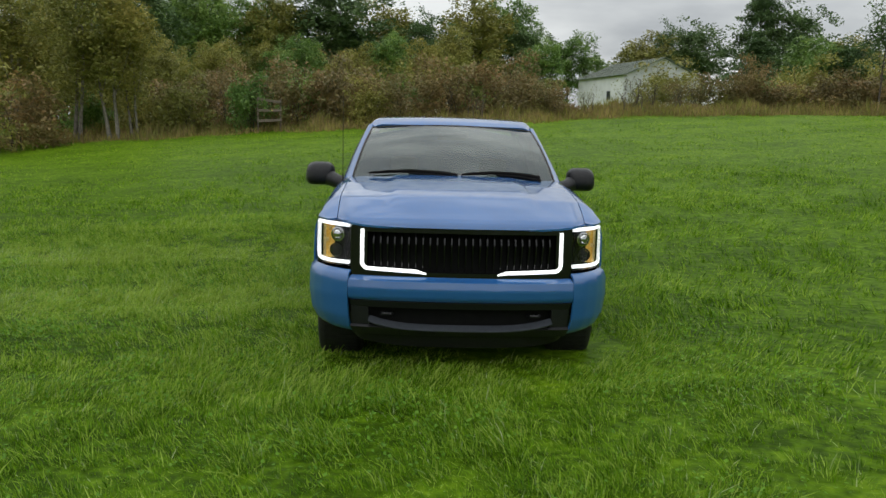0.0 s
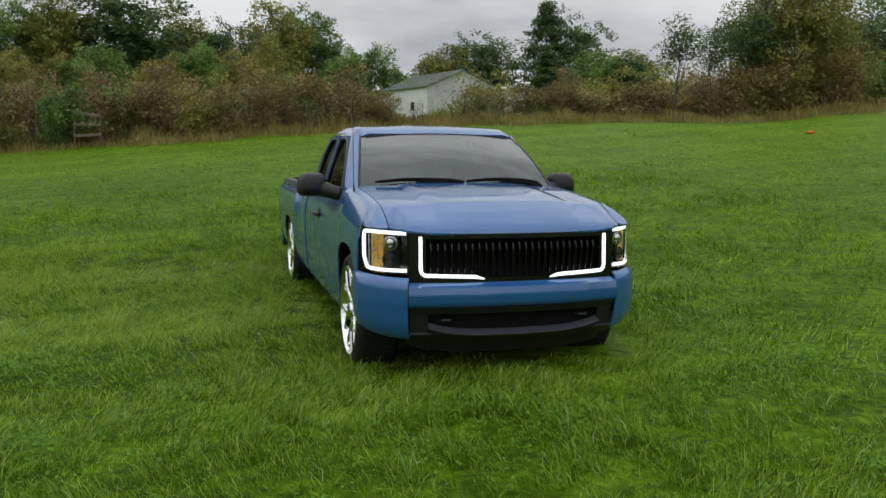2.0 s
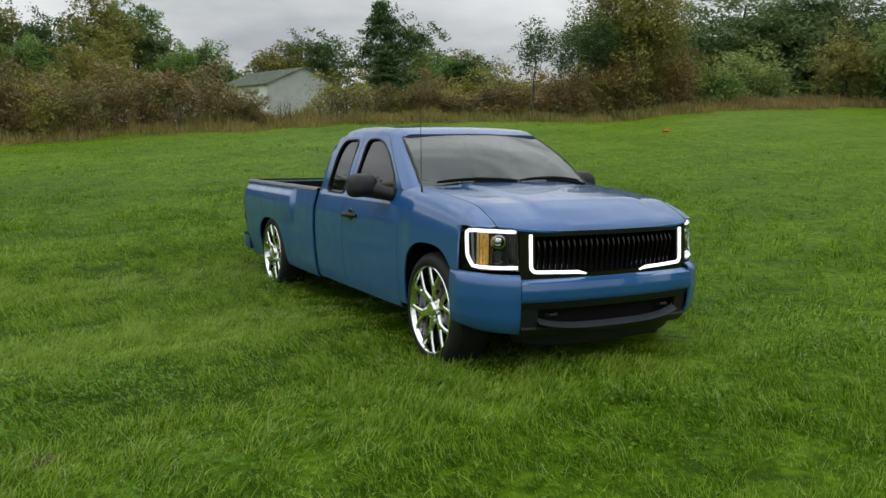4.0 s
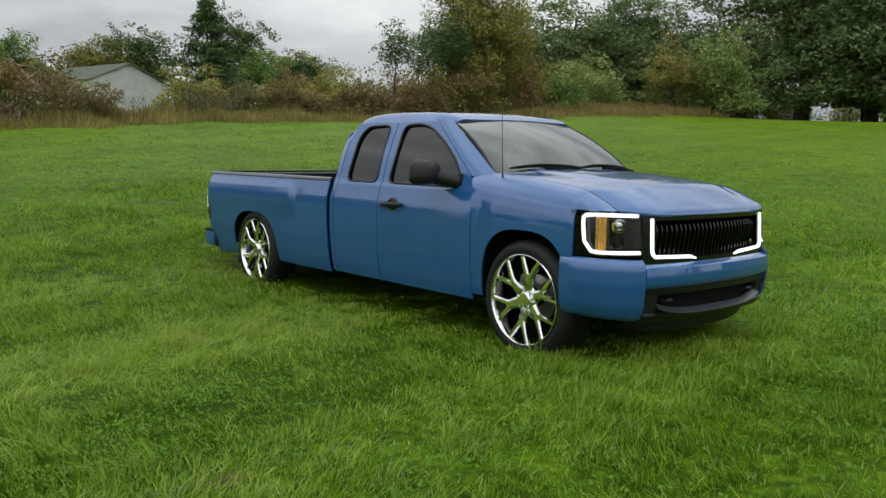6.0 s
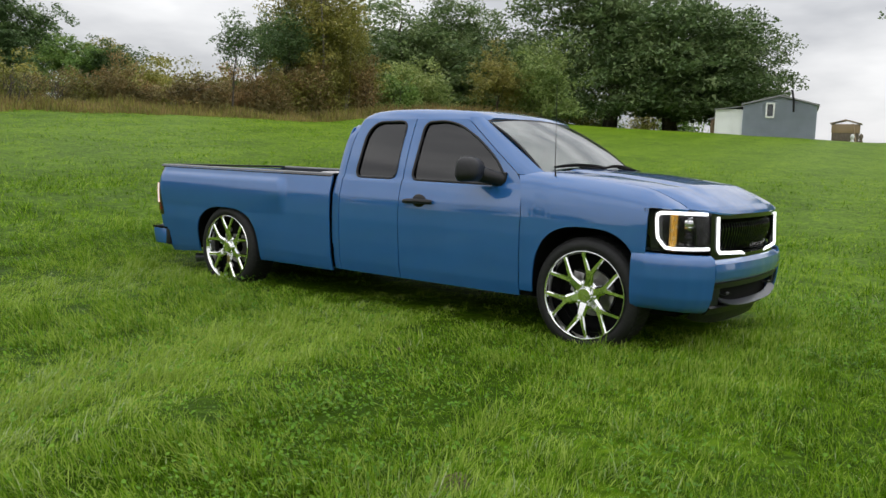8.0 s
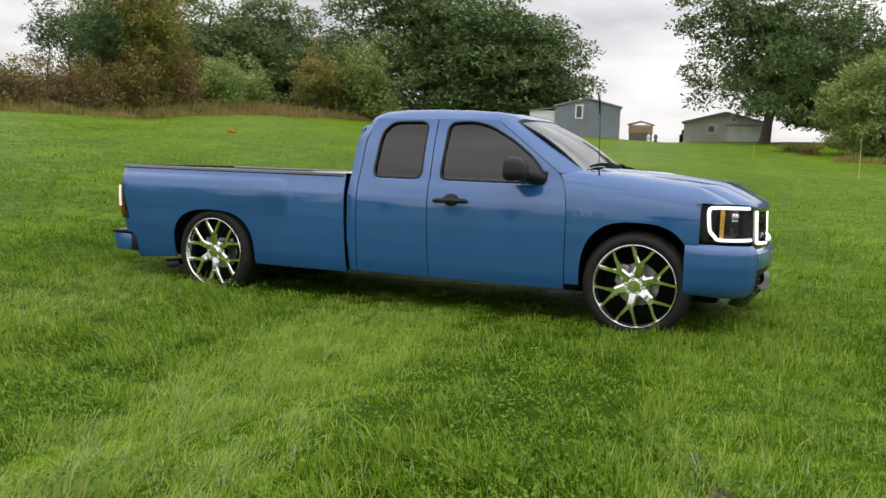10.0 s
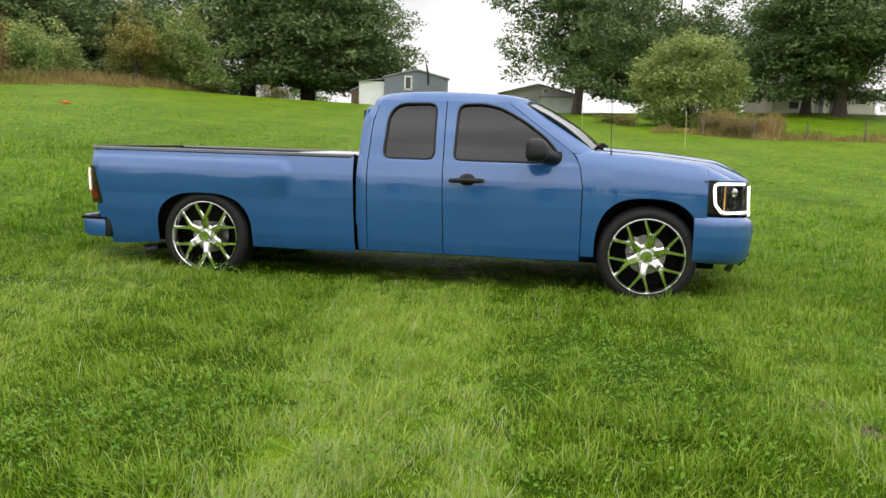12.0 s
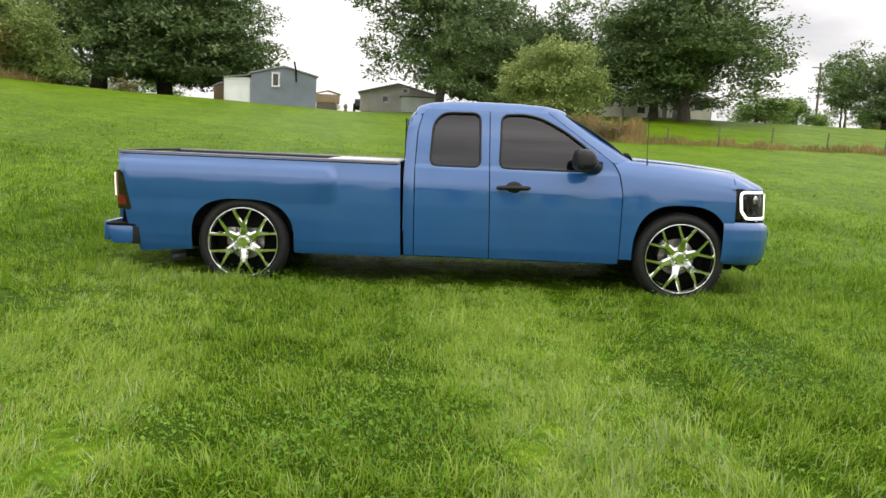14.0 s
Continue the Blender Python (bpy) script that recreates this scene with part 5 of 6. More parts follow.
bm = tube([(-0.62, 3.6, 0.32), (-0.64, 4.2, 0.30), (-0.71, 4.58, 0.22)], 0.03, 8)
part("exhaust_pipe", bm, DARK, truck)
part("rear_axle", tube([(-0.72, 3.99, HUB_Z), (0.72, 3.99, HUB_Z)], 0.06, 10), DARK, truck)

# cargo: a pale box stands in the front of the bed
cargo = tagged(part("storage_box", box(0.22, 2.98, 0.86, 1.1, 0.70, 0.60, 0.02), PALE_BOX, None), "pale plastic storage box standing in the truck bed", "box")


# ---- wheels: 24-inch chrome with six split spokes; the face looks towards -x ----
def make_wheel():
    w = new("wheel")
    w.parent = truck
    w["label"] = "chrome split-spoke wheel with a low tyre"
    R, hw = TYRE_R, 0.145
    prof = [(0.318, -hw + 0.012), (0.330, -hw - 0.004), (0.355, -hw - 0.010), (0.385, -hw + 0.002), (0.402, -hw + 0.022), (R, -hw + 0.05), (R, hw - 0.05), (0.402, hw - 0.022), (0.385, hw - 0.002), (0.33, hw), (0.315, hw - 0.02)]
    tyre = part("tyre", lathe(prof, 72), RUBBER, w, "black low-profile tyre", 50)
    for k in range(60):
        a = 2 * math.pi * k / 60
        bm = box(0, 0, R - 0.0005, hw * 1.5, 0.022, 0.005, 0.0)
        bm.transform(Matrix.Rotation(a, 4, "X"))
        part("tread_block", bm, RUBBER, tyre, "", 0)
    prof = [(0.319, -hw + 0.004), (0.321, -hw - 0.004), (0.318, -hw - 0.009), (0.313, -hw - 0.010), (0.309, -hw - 0.006), (0.306, -hw + 0.006), (0.300, -hw + 0.016), (0.292, -hw + 0.05), (0.285, hw - 0.03), (0.31, hw)]
    rim = part("rim", lathe(prof, 72), CHROME, w, "chrome rim")
    face = -hw + 0.004

    def spoke(line, widths, depth=0.04):
        """A bevelled bar through (radius, angle) points, its ridge outward."""
        bm = bmesh.new()
        rings = []
        pts = [Vector((0, r * math.cos(a), r * math.sin(a))) for r, a in line]
        for k, p in enumerate(pts):
            d = (pts[min(k + 1, len(pts) - 1)] - pts[max(0, k - 1)]).normalized()
            s = Vector((1, 0, 0)).cross(d)
            hw2 = widths[k]
            r = line[k][0]
            x = face + 0.035 * (1 - min(1, r / 0.30)) - 0.012 * math.sin(min(1, r / 0.3) * math.pi)
            rings.append([bm.verts.new(p + s * hw2 + Vector((x + 0.010, 0, 0))), bm.verts.new(p + s * hw2 * 0.58 + Vector((x, 0, 0))), bm.verts.new(p - s * hw2 * 0.58 + Vector((x, 0, 0))), bm.verts.new(p - s * hw2 + Vector((x + 0.012, 0, 0))), bm.verts.new(p - s * hw2 * 0.8 + Vector((x + depth, 0, 0))), bm.verts.new(p + s * hw2 * 0.8 + Vector((x + depth, 0, 0)))])
        for a, b in zip(rings, rings[1:]):
            for j in range(6):
                bm.faces.new((a[j], a[(j + 1) % 6], b[(j + 1) % 6], b[j]))
        bm.faces.new(rings[0][::-1])
        bm.faces.new(rings[-1])
        bmesh.ops.recalc_face_normals(bm, faces=bm.faces)
        return bm

    for k in range(6):
        a = radians(-90 + 60 * k)
        sp = part("spoke", spoke([(0.06, a), (0.10, a), (0.15, a), (0.185, a)], [0.046, 0.038, 0.034, 0.029]), CHROME, w, "", 25)
        for d in (-1, 1):
            part("spoke_arm", spoke([(0.155, a + d * radians(3.0)), (0.20, a + d * radians(8.2)), (0.25, a + d * radians(12.5)), (0.308, a + d * radians(15.6))], [0.021, 0.019, 0.017, 0.016]), CHROME, sp, "", 25)
    bm = lathe([(0.105, face + 0.06), (0.103, face + 0.036), (0.088, face + 0.026), (0.060, face + 0.022), (0.055, face + 0.004), (0.047, face - 0.003), (0.0, face - 0.004)], 36)
    hub = part("hub_cap", bm, CHROME, w, "chrome hub cap")
    for k in range(6):
        a = radians(-60 + 60 * k)
        bm = lathe([(0.013, 0.03), (0.013, 0.0), (0.009, -0.008), (0.0, -0.009)], 8)
        bm.transform(Matrix.Translation((face + 0.018, 0.075 * math.cos(a), 0.075 * math.sin(a))))
        part("lug_nut", bm, CHROME, hub)
    part("brake_disc", lathe([(0.06, 0.0), (0.165, 0.0), (0.165, 0.028), (0.06, 0.028)], 40), STEEL, w, "steel brake disc")
    bm = box(0.012, 0.13, 0.05, 0.08, 0.09, 0.16, 0.015)
    part("brake_caliper", bm, STEEL, w)
    # near-black disc put in for the shade deep inside the barrel
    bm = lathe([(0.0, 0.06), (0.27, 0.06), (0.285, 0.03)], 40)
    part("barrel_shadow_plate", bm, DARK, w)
    return w


wheel = make_wheel()
wheel.matrix_basis = pose(-0.80, 0.03, HUB_Z, 10, 0, 0)
REAR_Z = 0.378
for x, y, rz, rx in ((-0.80, 3.99, 0, -3), (0.80, 0.03, 180, 11), (0.80, 3.99, 180, 40)):
    copy_thing(wheel, pose(x, y, HUB_Z if y < 1 else REAR_Z, rx if rz == 0 else 0, 0, rz))


# ---- grass ----
def mown(x, y):
    return np.clip(1.9 * np.sin(2.285 * (y - 0.15 * x) - 3.16), -1, 1)


def blades(rng, x0, x1, y0, y1, per, length, width, hole=None, bent=True):
    n = int((x1 - x0) * (y1 - y0) * per)
    tuft = rng.uniform(0, 1, (n // 9 + 1, 2)) * (x1 - x0, y1 - y0) + (x0, y0)
    p = np.repeat(tuft, 9, axis=0)[:n] + rng.normal(0, 0.045 if per > 500 else 0.12, (n, 2))
    # thin out towards the border of the patch, and where a denser patch lies
    cx, cy, hx, hy = (x0 + x1) / 2, (y0 + y1) / 2, (x1 - x0) / 2, (y1 - y0) / 2
    edge = np.maximum(abs(p[:, 0] - cx) / hx, abs(p[:, 1] - cy) / hy)
    p = p[rng.uniform(0, 1, len(p)) > (edge - 0.72) / 0.28]
    if hole is not None:
        cx, cy, hx, hy = (hole[0] + hole[1]) / 2, (hole[2] + hole[3]) / 2, (hole[1] - hole[0]) / 2, (hole[3] - hole[2]) / 2
        edge = np.maximum(abs(p[:, 0] - cx) / hx, abs(p[:, 1] - cy) / hy)
        p = p[rng.uniform(0, 1, len(p)) < (edge - 0.68) / 0.28]
    # tyres press the grass flat
    for ty in (0.03, 3.99):
        for tx in (-0.80, 0.80):
            p = p[~((abs(p[:, 0] - tx) < 0.13) & (abs(p[:, 1] - ty) < 0.16))]
    n = len(p)
    stripe = mown(p[:, 0], p[:, 1])
    patch = np.sin(p[:, 0] * 1.7 + 0.6 * np.sin(p[:, 1] * 1.1)) * np.sin(p[:, 1] * 1.3 + p[:, 0] * 0.5)
    tall = np.where(rng.uniform(0, 1, n) < 0.03, 1.5, 1.0)
    clump = np.repeat(rng.uniform(0.6, 1.4, n // 9 + 9), 9)[:n]
    # cropped short under and beside the truck
    shade = np.clip((np.maximum(abs(p[:, 0]) - 0.75, np.maximum(-0.55 - p[:, 1], p[:, 1] - 5.0))) / 0.5, 0, 1)
    lump = np.array([noise.noise(Vector((a * 3.1, b * 3.1, 4.0))) + 0.6 * noise.noise(Vector((a * 8, b * 8, 1.0))) for a, b in p])
    ln = length * np.clip(1 + 1.3 * lump, 0.42, 2.0) * clump * rng.uniform(0.55, 1.25, n) * (1 + 0.18 * patch) * tall * (0.35 + 0.65 * np.maximum(shade, np.clip((-p[:, 1] - 0.45) / 0.3, 0, 1)))
    a = rng.uniform(0, 2 * math.pi, n)
    lean = np.stack([np.cos(a), np.sin(a)], 1) * rng.uniform(0.1, 1.6, n)[:, None]
    lean[:, 0] += 0.5 * np.sign(stripe) * np.abs(stripe) ** 0.5
    h = 1 / np.sqrt(1 + 0.7 * (lean ** 2).sum(1))
    w = width * rng.uniform(0.6, 1.3, n)
    b = a + rng.uniform(1.0, 2.1, n)
    side = np.stack([np.cos(b), np.sin(b)], 1) * w[:, None]
    z = ground_many(p[:, 0], p[:, 1]) - 0.012
    base = np.concatenate([p, z[:, None]], 1)
    mid = np.concatenate([p + lean * (ln * 0.26)[:, None], (z + ln * 0.55 * h)[:, None]], 1)
    tip = np.concatenate([p + lean * (ln * 0.80)[:, None], (z + ln * h)[:, None]], 1)
    s3 = np.concatenate([side, np.zeros((n, 1))], 1)
    if not bent:
        return np.stack([base + s3, tip, base - s3], 1)
    return np.stack([base, mid + s3, tip, mid - s3], 1)


def make_grass():
    rng = np.random.default_rng(3)
    near = (-7.9, 2.2, -6.2, 7.6)
    wide = (-9.5, 9.0, -7.5, 13.0)
    sets = [blades(rng, near[0], near[1], near[2], near[3], 2700, 0.070, 0.0030),
            blades(rng, near[0], near[1], near[2], near[3], 3000, 0.056, 0.0030, None, False),
            blades(rng, wide[0], wide[1], wide[2], wide[3], 620, 0.072, 0.006, near, False),
            blades(rng, -15, 22, -11, 27, 130, 0.055, 0.008, wide, False)]
    ob = new("grass", quads_mesh("grass", sets[0], GRASS_BLADE))
    tagged(ob, "lush green grass blades with pale mowing stripes", "grass", kind="stuff")
    ob = new("grass", quads_mesh("grass", np.concatenate(sets[1:]), GRASS_BLADE))
    tagged(ob, "lush green grass blades with pale mowing stripes", "grass", kind="stuff")



def make_straw():
    """Thin pale stalks, thick in the stripes where the mower bent the grass."""
    rng = np.random.default_rng(14)
    q = blades(rng, -7.8, 3.4, -6.2, 8.0, 1500, 0.072, 0.0024)
    base = q[:, 0]
    near = np.exp(-(((base[:, 0] + 4.2) / 3.6) ** 2 + ((base[:, 1] - 2.8) / 3.6) ** 2) ** 2)
    keep = rng.uniform(0, 1, len(q)) < 0.05 + 0.95 * near * np.clip(mown(base[:, 0], base[:, 1]), 0, 1) * np.clip(0.55 + 0.5 * np.sin(base[:, 0] * 0.9 + base[:, 1] * 0.4), 0.1, 1)
    ob = new("dry_grass", quads_mesh("dry_grass", q[keep], STRAW))
    tagged(ob, "pale dry grass stalks along the mowing stripes", "grass", kind="stuff")


make_grass()
STRAW = leaf_material("pale_stalks", [(0.0, (0.20, 0.29, 0.085)), (0.5, (0.35, 0.43, 0.19)), (1.0, (0.54, 0.58, 0.37))])
make_straw()


def make_clover():
    """Low broad leaves in patches between the grass."""
    rng = np.random.default_rng(8)
    patches = rng.uniform(0, 1, (230, 2)) * (9.5, 12.5) + (-7.4, -5.4)
    # denser tufts along the seams between mown strips
    seam = np.array([(-4.3 - 0.5 * k / 9 + 0.3 * math.sin(k * 2.1), 1.8 + 1.2 * k / 9 + 0.1 * math.sin(k * 3)) for k in range(10)] + [(-2.6 - 1.7 * k / 9, 0.38 - 0.55 * k / 9 + 0.1 * math.sin(k * 2.6)) for k in range(10)])
    patches = np.concatenate([patches, seam])
    c, s = [], []
    for q in patches:
        if -0.95 < q[0] < 0.95 and -0.9 < q[1] < 5.2:
            continue
        n = rng.integers(40, 150)
        xy = q + rng.normal(0, rng.uniform(0.10, 0.36), (n, 2))
        z = ground_many(xy[:, 0], xy[:, 1]) + rng.uniform(0.04, 0.095, n)
        c.append(np.concatenate([xy, z[:, None]], 1))
    c = np.concatenate(c)
    n = len(c)
    a = rng.uniform(0, 6.28, n)
    r = rng.uniform(0.006, 0.013, n)
    u = np.stack([np.cos(a) * r, np.sin(a) * r, rng.normal(0, 0.004, n)], 1)
    v = np.stack([-np.sin(a) * r, np.cos(a) * r, rng.normal(0, 0.004, n)], 1)
    ob = new("clover", quads_mesh("clover", np.stack([c - u, c + v, c + u, c - v], 1), CLOVER))
    tagged(ob, "dark green clover patches in the grass", "clover", kind="stuff")


CLOVER = leaf_material("clover_leaves", [(0.0, (0.060, 0.160, 0.006)), (0.5, (0.120, 0.270, 0.010)), (1.0, (0.20, 0.38, 0.025))], 0.5)
make_clover()


def make_soil(x, y, r, seed):
    """A low crumbled heap of bare earth in the grass."""
    rng = random.Random(seed)
    bm = bmesh.new()
    rings = []
    for k in range(6):
        q = k / 5
        ring = []
        for i in range(14):
            a = 2 * math.pi * i / 14
            d = r * (1 - q) * (1 + 0.25 * math.sin(a * 3 + seed) + rng.uniform(-0.12, 0.12))
            px, py = x + d * math.cos(a), y + d * math.sin(a) * 0.7
            ring.append(bm.verts.new((px, py, ground_z(px, py) - 0.01 + 0.035 * math.sin(q * 1.57) + rng.uniform(-0.012, 0.012))))
        rings.append(ring)
    for a, b in zip(rings, rings[1:]):
        for i in range(14):
            bm.faces.new((a[i], a[(i + 1) % 14], b[(i + 1) % 14], b[i]))
    bm.faces.new(rings[-1])
    tagged(part("bare_soil", bm, SOIL, None, "", 30), "small crumbled heap of bare brown earth in grass", "soil", "soil heaps")


SOIL = plain("dry_soil", (0.12, 0.10, 0.055), 0.95, 0, 0, 14, 0.45, 0.6)
for n, (x, y, r) in enumerate(((-3.54, -0.77, 0.10), (-3.88, -0.93, 0.09), (-4.77, 4.26, 0.12), (-1.98, 0.84, 0.055))):
    make_soil(x, y, r, n)


# ---- weeds along the wood edge ----
def make_weeds(name, label, x0, y0, x1, y1, depth, n, height, seed, mat):
    """A ragged band of weeds along a line, thinning out to its front."""
    rng = np.random.default_rng(seed)
    f = rng.uniform(0, 1, n)
    back = depth * rng.uniform(0, 1, n) ** 0.8
    run = math.hypot(x1 - x0, y1 - y0)
    nx, ny = -(y1 - y0) / run, (x1 - x0) / run
    wave = 0.5 * np.sin(f * run * 0.9) + 0.35 * np.sin(f * run * 2.3 + 1)
    x, y = x0 + (x1 - x0) * f + nx * (back + wave), y0 + (y1 - y0) * f + ny * (back + wave)
    z = ground_many(x, y)
    h = height * rng.uniform(0.3, 1.1, n) * (0.4 + 0.6 * np.clip(back / (0.5 * depth), 0, 1)) * (0.8 + 0.2 * np.sin(f * run * 2.1 + np.sin(f * run * 0.7) * 2) + 0.15 * np.sin(f * run * 5.3))
    lean = rng.normal(0, 0.2, (n, 2)) * h[:, None]
    b = rng.uniform(0, 3.14, n)
    w = rng.uniform(0.008, 0.028, n)
    side = np.stack([np.cos(b) * w, np.sin(b) * w, np.zeros(n)], 1)
    base = np.stack([x, y, z - 0.05], 1)
    mid = base + np.concatenate([lean * 0.5, (h * 0.62)[:, None]], 1)
    tip = base + np.concatenate([lean, h[:, None]], 1)
    ob = new(name, quads_mesh(name, np.stack([base, mid + side, tip, mid - side], 1), mat))
    tagged(ob, label, "weeds", kind="stuff")


make_weeds("dry_weeds", "tall dry weeds along the meadow edge", -22, 24.6, 30, 25.2, 3.6, 22000, 0.62, 31, WEED)
make_weeds("green_weeds", "tall green weeds along the meadow edge", -22, 24.9, 30, 25.4, 4.4, 20000, 0.72, 33, LEAF_OLIVE)
make_weeds("dry_weeds", "tall dry weeds along the meadow edge", 29, 25.6, 46, 26.4, 3.5, 8000, 0.8, 35, WEED)
make_weeds("dry_weeds", "tall dry weeds along the wire fence", 24.5, -27.5, 34.5, -1.5, -1.6, 7000, 0.5, 32, WEED)
make_weeds("dry_weeds", "tall reddish weeds beside the lawn tree", 34.4, -7.4, 35.6, -3.8, -2.2, 4500, 1.15, 34, WEED)


# ---- yard buildings up the slope ----
shed = gable_house("shed", "small grey shed with a white lean-to and black stovepipe", (47.2, 12.9), -75, 4.15, 5.0, 2.0, 2.52, GREY_CLAD, GREY_CLAD, GREY_ROOF, [("front", -0.53, 1.3, 0.42, 0.82, "window")], 0.12)
shed.matrix_world = Matrix.Translation((47.2, 12.9, 3.18)) @ Matrix.Rotation(radians(-75), 4, "Z")
part("lean_to", box(-2.9, 1.95, 0.88, 1.62, 3.5, 1.76), WHITE_CLAD, shed, "white lean-to", 0)
bm = bmesh.new()
box(-2.9, 1.95, 1.84, 1.75, 3.8, 0.06, 0.0, bm, Matrix.Rotation(radians(-7), 4, "Y"))
part("roof", bm, GREY_ROOF, shed, "", 0)
part("stovepipe", tube([(0.78, -0.12, 1.62), (0.75, -0.15, 2.3), (0.62, -0.15, 2.92)], 0.06, 10), BLACK_PLASTIC, shed, "black stovepipe")
ranch = gable_house("farm_building", "long tan gabled building beside the yard", (74.6, 7.2), -86, 7.2, 10, 1.75, 2.65, TAN_CLAD, TAN_CLAD, GREY_ROOF, [("front", 0.7, 1.85, 0.5, 0.4, "window"), ("front", -1.2, 0.9, 0.6, 0.6, "window"), ("left", 2.0, 0.7, 0.8, 0.8, "window"), ("left", 5.0, 0.7, 0.8, 0.8, "window"), ("left", 8.0, 0.7, 0.8, 0.8, "window")])
ranch.matrix_world = Matrix.Translation((74.6, 7.2, 4.05)) @ Matrix.Rotation(radians(-86), 4, "Z")
part("wing", box(2.0, -1.2, 0.7, 3.4, 2.2, 1.4, 0.02), WHITE_CLAD, ranch, "low white front wing", 0)
part("roof", box(2.0, -1.2, 1.45, 3.7, 2.5, 0.06, 0.01), GREY_ROOF, ranch, "", 0)
house = gable_house("house", "cream single-storey house beyond the maples", (66.8, -19.0), 13, 6.0, 8.0, 1.9, 2.5, CREAM_CLAD, CREAM_CLAD, GREY_ROOF, [("left", 1.2, 0.9, 0.9, 0.7, "window"), ("left", 3.3, 0.15, 0.7, 1.5, "window"), ("left", 4.3, 0.15, 0.5, 1.5, "window"), ("left", 6.4, 0.4, 0.8, 0.6, "window")])
house.matrix_world = Matrix.Translation((66.8, -19.0, 4.0)) @ Matrix.Rotation(radians(13), 4, "Z")


# ---- small things in the meadow and yard ----
def make_cone(x, y):
    ob = thing("marker_cone", "small orange marker cone in the meadow grass", "cone", at=Matrix.Translation((x, y, ground_z(x, y))))
    bm = lathe([(0.0, 0.10), (0.03, 0.10), (0.10, 0.03)], 16)
    bm.transform(Matrix.Rotation(radians(-90), 4, "Y"))
    part("cone", bm, ORANGE, ob)
    part("base_plate", box(0, 0, 0.03, 0.24, 0.24, 0.04, 0.01), ORANGE, ob)


make_cone(17.2, 17.8)


STAKE_WOOD = plain("pale_stake_wood", (0.55, 0.47, 0.27), 0.7, 0, 0, 30, 0.2)


def make_stake(x, y, h):
    ob = thing("marker_stake", "thin pale marker stake standing in the grass", "stake", "marker stakes", at=Matrix.Translation((x, y, ground_z(x, y) - 0.1)))
    part("rod", tube([(0, 0, 0), (0.01, 0, h * 0.5), (0.03, 0.01, h)], [0.013, 0.012, 0.010], 8), STAKE_WOOD, ob)
    part("ribbon", box(0.04, 0.02, h - 0.1, 0.09, 0.012, 0.12), WHITE_TRIM, ob, "faded white ribbon")


make_stake(23.8, -2.3, 1.45)
make_stake(32.95, 1.65, 1.25)


def make_fence(x0, y0, x1, y1, n):
    """Wire fence: weathered posts and strands."""
    ob = thing("wire_fence", "weathered post and wire fence in tall weeds", "fence")
    pts = []
    for k in range(n):
        f = k / (n - 1)
        x, y = x0 + (x1 - x0) * f, y0 + (y1 - y0) * f
        z = ground_z(x, y)
        pts.append(Vector((x, y, z)))
        h = 0.95 + 0.15 * math.sin(k * 2.3)
        part("post", tube([(x, y, z - 0.2), (x + 0.02, y, z + h * 0.6), (x + 0.03 * math.sin(k), y, z + h)], [0.045, 0.04, 0.036], 8), WOOD_GREY, ob)
    for h in (0.3, 0.55, 0.8):
        part("wire", tube([p + Vector((0, 0, h)) for p in pts], 0.004, 4), WOOD_GREY, ob)


make_fence(34.6, -4.0, 24.0, -30.0, 13)


def make_playhouse(x, y):
    ob = thing("playhouse", "tan wooden playhouse on a dark base", "playhouse", at=Matrix.Translation((x, y, ground_z(x, y) - 0.2)) @ Matrix.Rotation(radians(-80), 4, "Z") @ Matrix.Diagonal((0.85, 0.7, 0.56, 1)))
    part("base", box(0, 0, 0.75, 2.0, 1.8, 1.5, 0.04), WOOD_GREY, ob)
    part("wall", box(0, 0, 2.0, 2.1, 1.9, 1.1, 0.03), TAN_ROOF, ob)
    for sx in (-1, 1):
        part("roof", box(sx * 0.58, 0, 2.85, 1.3, 2.3, 0.07, 0.0, None, Matrix.Rotation(sx * radians(22), 4, "Y")), TAN_ROOF, ob)
    part("post", tube([(0.9, -1.6, 0), (0.55, -1.2, 2.6)], 0.05, 8), TAN_ROOF, ob)


make_playhouse(58.8, 11.7)


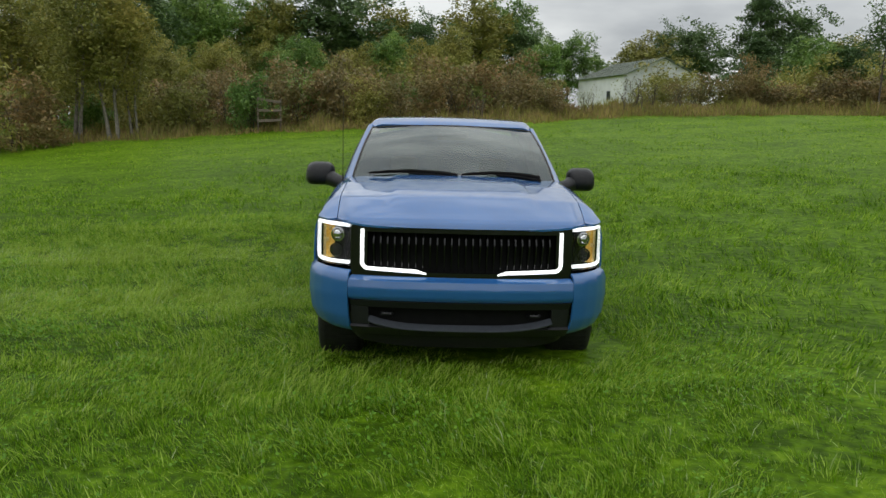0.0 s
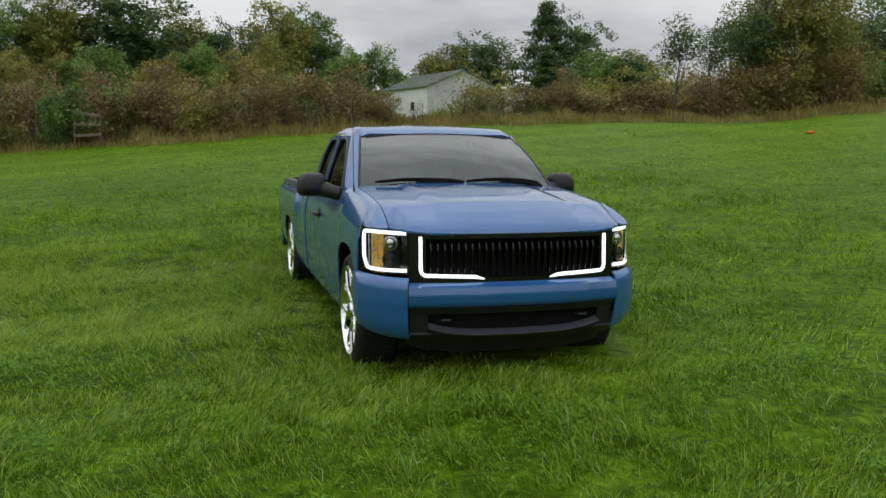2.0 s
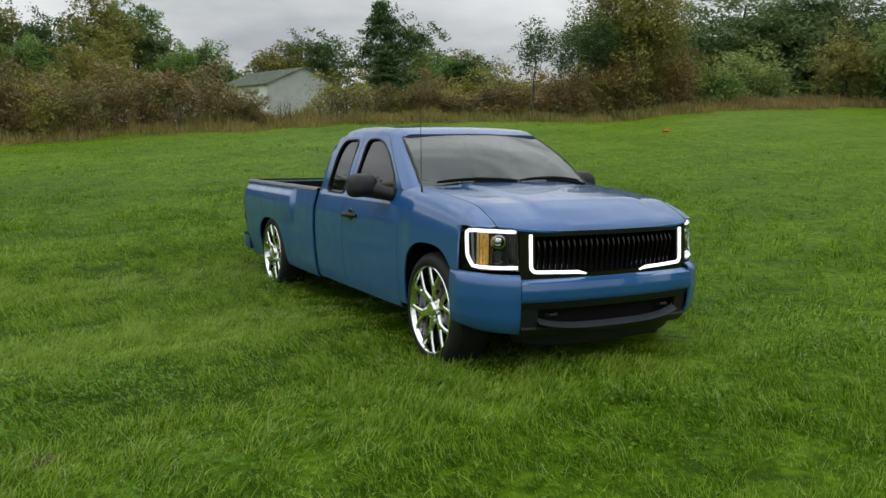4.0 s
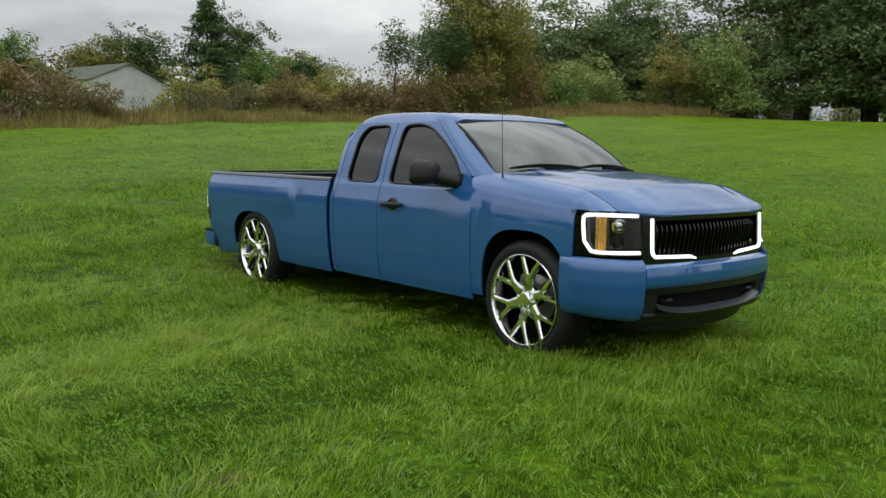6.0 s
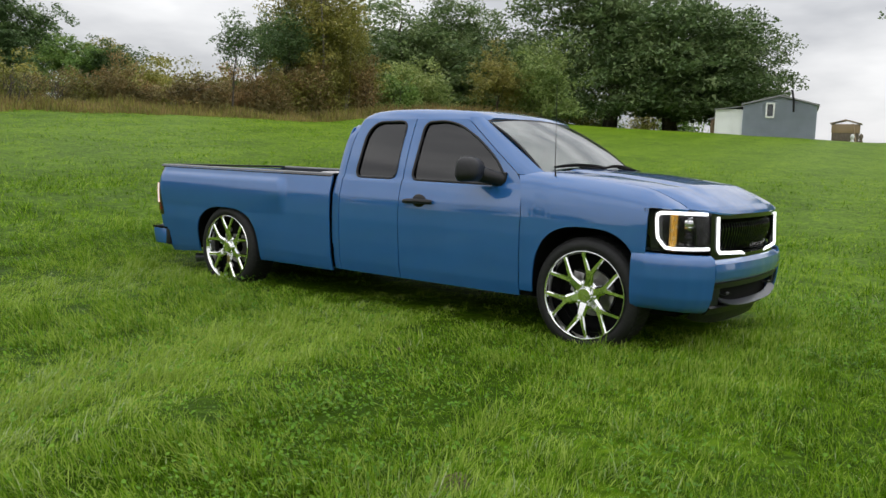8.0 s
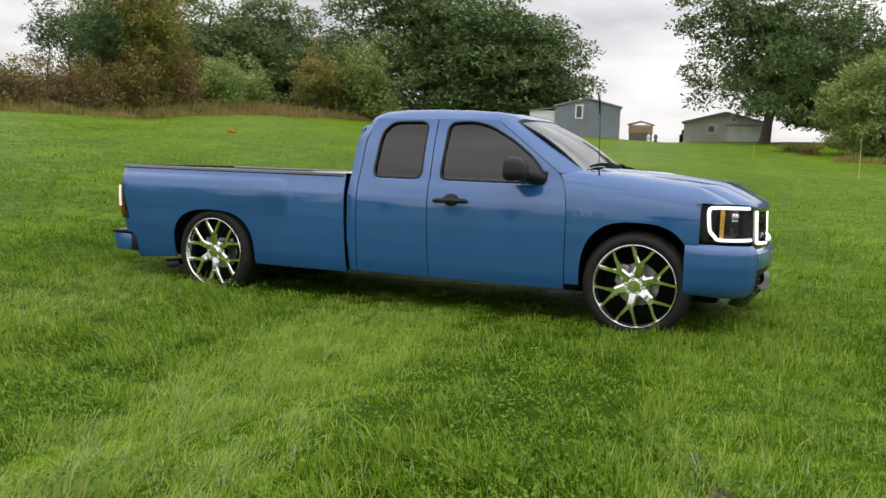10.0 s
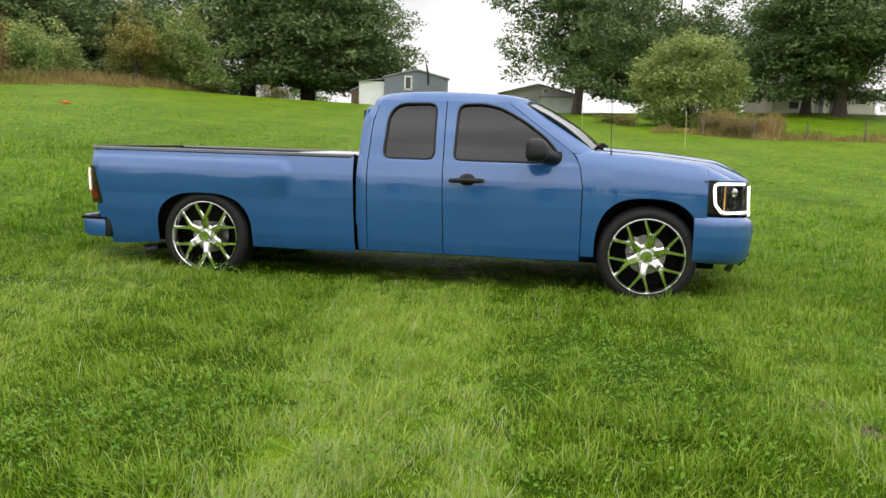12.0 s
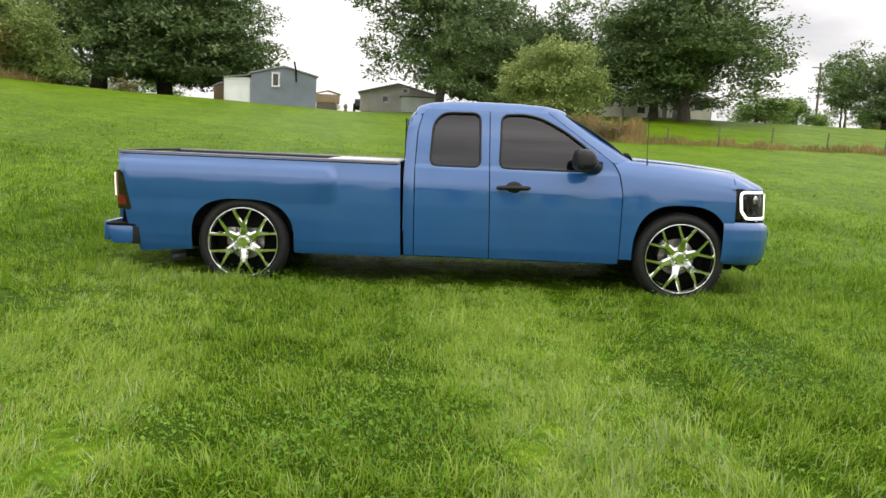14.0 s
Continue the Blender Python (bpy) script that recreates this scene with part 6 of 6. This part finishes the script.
def make_van(x, y, turn):
    """A dark parked pickup-sized car, far off."""
    ob = thing("parked_car", "dark parked car beside the farm building", "car", at=Matrix.Translation((x, y, ground_z(x, y) - 0.02)) @ Matrix.Rotation(radians(turn), 4, "Z"))
    bm = box(0, 0, 0.62, 1.75, 4.3, 0.62, 0.12)
    part("body", bm, BLACK_GLOSS, ob)
    bm = box(0, 0.3, 1.15, 1.5, 2.1, 0.55, 0.16)
    part("cabin", bm, DARK_PANE, ob)
    for sx in (-1, 1):
        for yy in (-1.35, 1.35):
            w = lathe([(0.0, -0.1), (0.31, -0.1), (0.33, -0.07), (0.33, 0.07), (0.31, 0.1)], 18)
            w.transform(Matrix.Translation((sx * 0.8, yy, 0.33)))
            part("wheel", w, RUBBER, ob)


make_van(84.0, 11.6, 95)


def make_pallet_gate(x, y, turn):
    """A weathered timber frame half lost in the shrubs."""
    ob = thing("timber_gate", "weathered timber gate leaning in the shrubs", "gate", at=Matrix.Translation((x, y, ground_z(x, y))) @ Matrix.Rotation(radians(turn), 4, "Z") @ Matrix.Diagonal((0.34, 0.5, 0.6, 1)))
    for k, (z, t) in enumerate(((1.9, 4), (1.3, 0), (0.7, -2))):
        part("rail", box(0, 0, z, 2.6, 0.06, 0.16, 0.01, None, Matrix.Rotation(radians(t), 4, "Y")), WOOD_GREY, ob)
    for x0 in (-1.2, 1.2):
        part("post", box(x0, 0.06, 1.0, 0.12, 0.1, 2.1, 0.01), WOOD_GREY, ob)


make_pallet_gate(-5.6, 25.9, 10)


def make_ornament(x, y, s, mat):
    ob = thing("garden_ornament", "small garden ornament on the lawn", "ornament", "garden ornaments", at=Matrix.Translation((x, y, ground_z(x, y))))
    bm = lathe([(0.0, -0.01), (0.2, 0.0), (0.16, 0.12), (0.1, 0.2), (0.19, 0.42), (0.15, 0.6), (0.0, 0.72)], 14)
    bm.transform(Matrix.Scale(s, 4) @ Matrix.Rotation(radians(-90), 4, "Y"))
    part("body", bm, mat, ob)


make_ornament(54.0, 10.2, 0.75, WHITE_TRIM)
make_ornament(54.3, 9.75, 0.8, WOOD_GREY)


def make_pole(x, y, h):
    ob = thing("utility_pole", "grey wooden utility pole beyond the yard", "pole", at=Matrix.Translation((x, y, ground_z(x, y) - 0.3)))
    part("pole", tube([(0, 0, 0), (0.02, 0, h * 0.5), (0.03, 0, h)], [0.14, 0.12, 0.1], 10), WOOD_GREY, ob)
    part("crossarm", box(0.03, 0, h - 0.5, 0.1, 1.8, 0.1, 0.01), WOOD_GREY, ob)


make_pole(82.4, -36.2, 7.0)
gable_house("brown_shed", "small brown shed behind the white lean-to", (50.6, 17.6), -75, 1.4, 1.7, 1.25, 1.55, TAN_ROOF, TAN_ROOF, GREY_ROOF, (), 0.1)
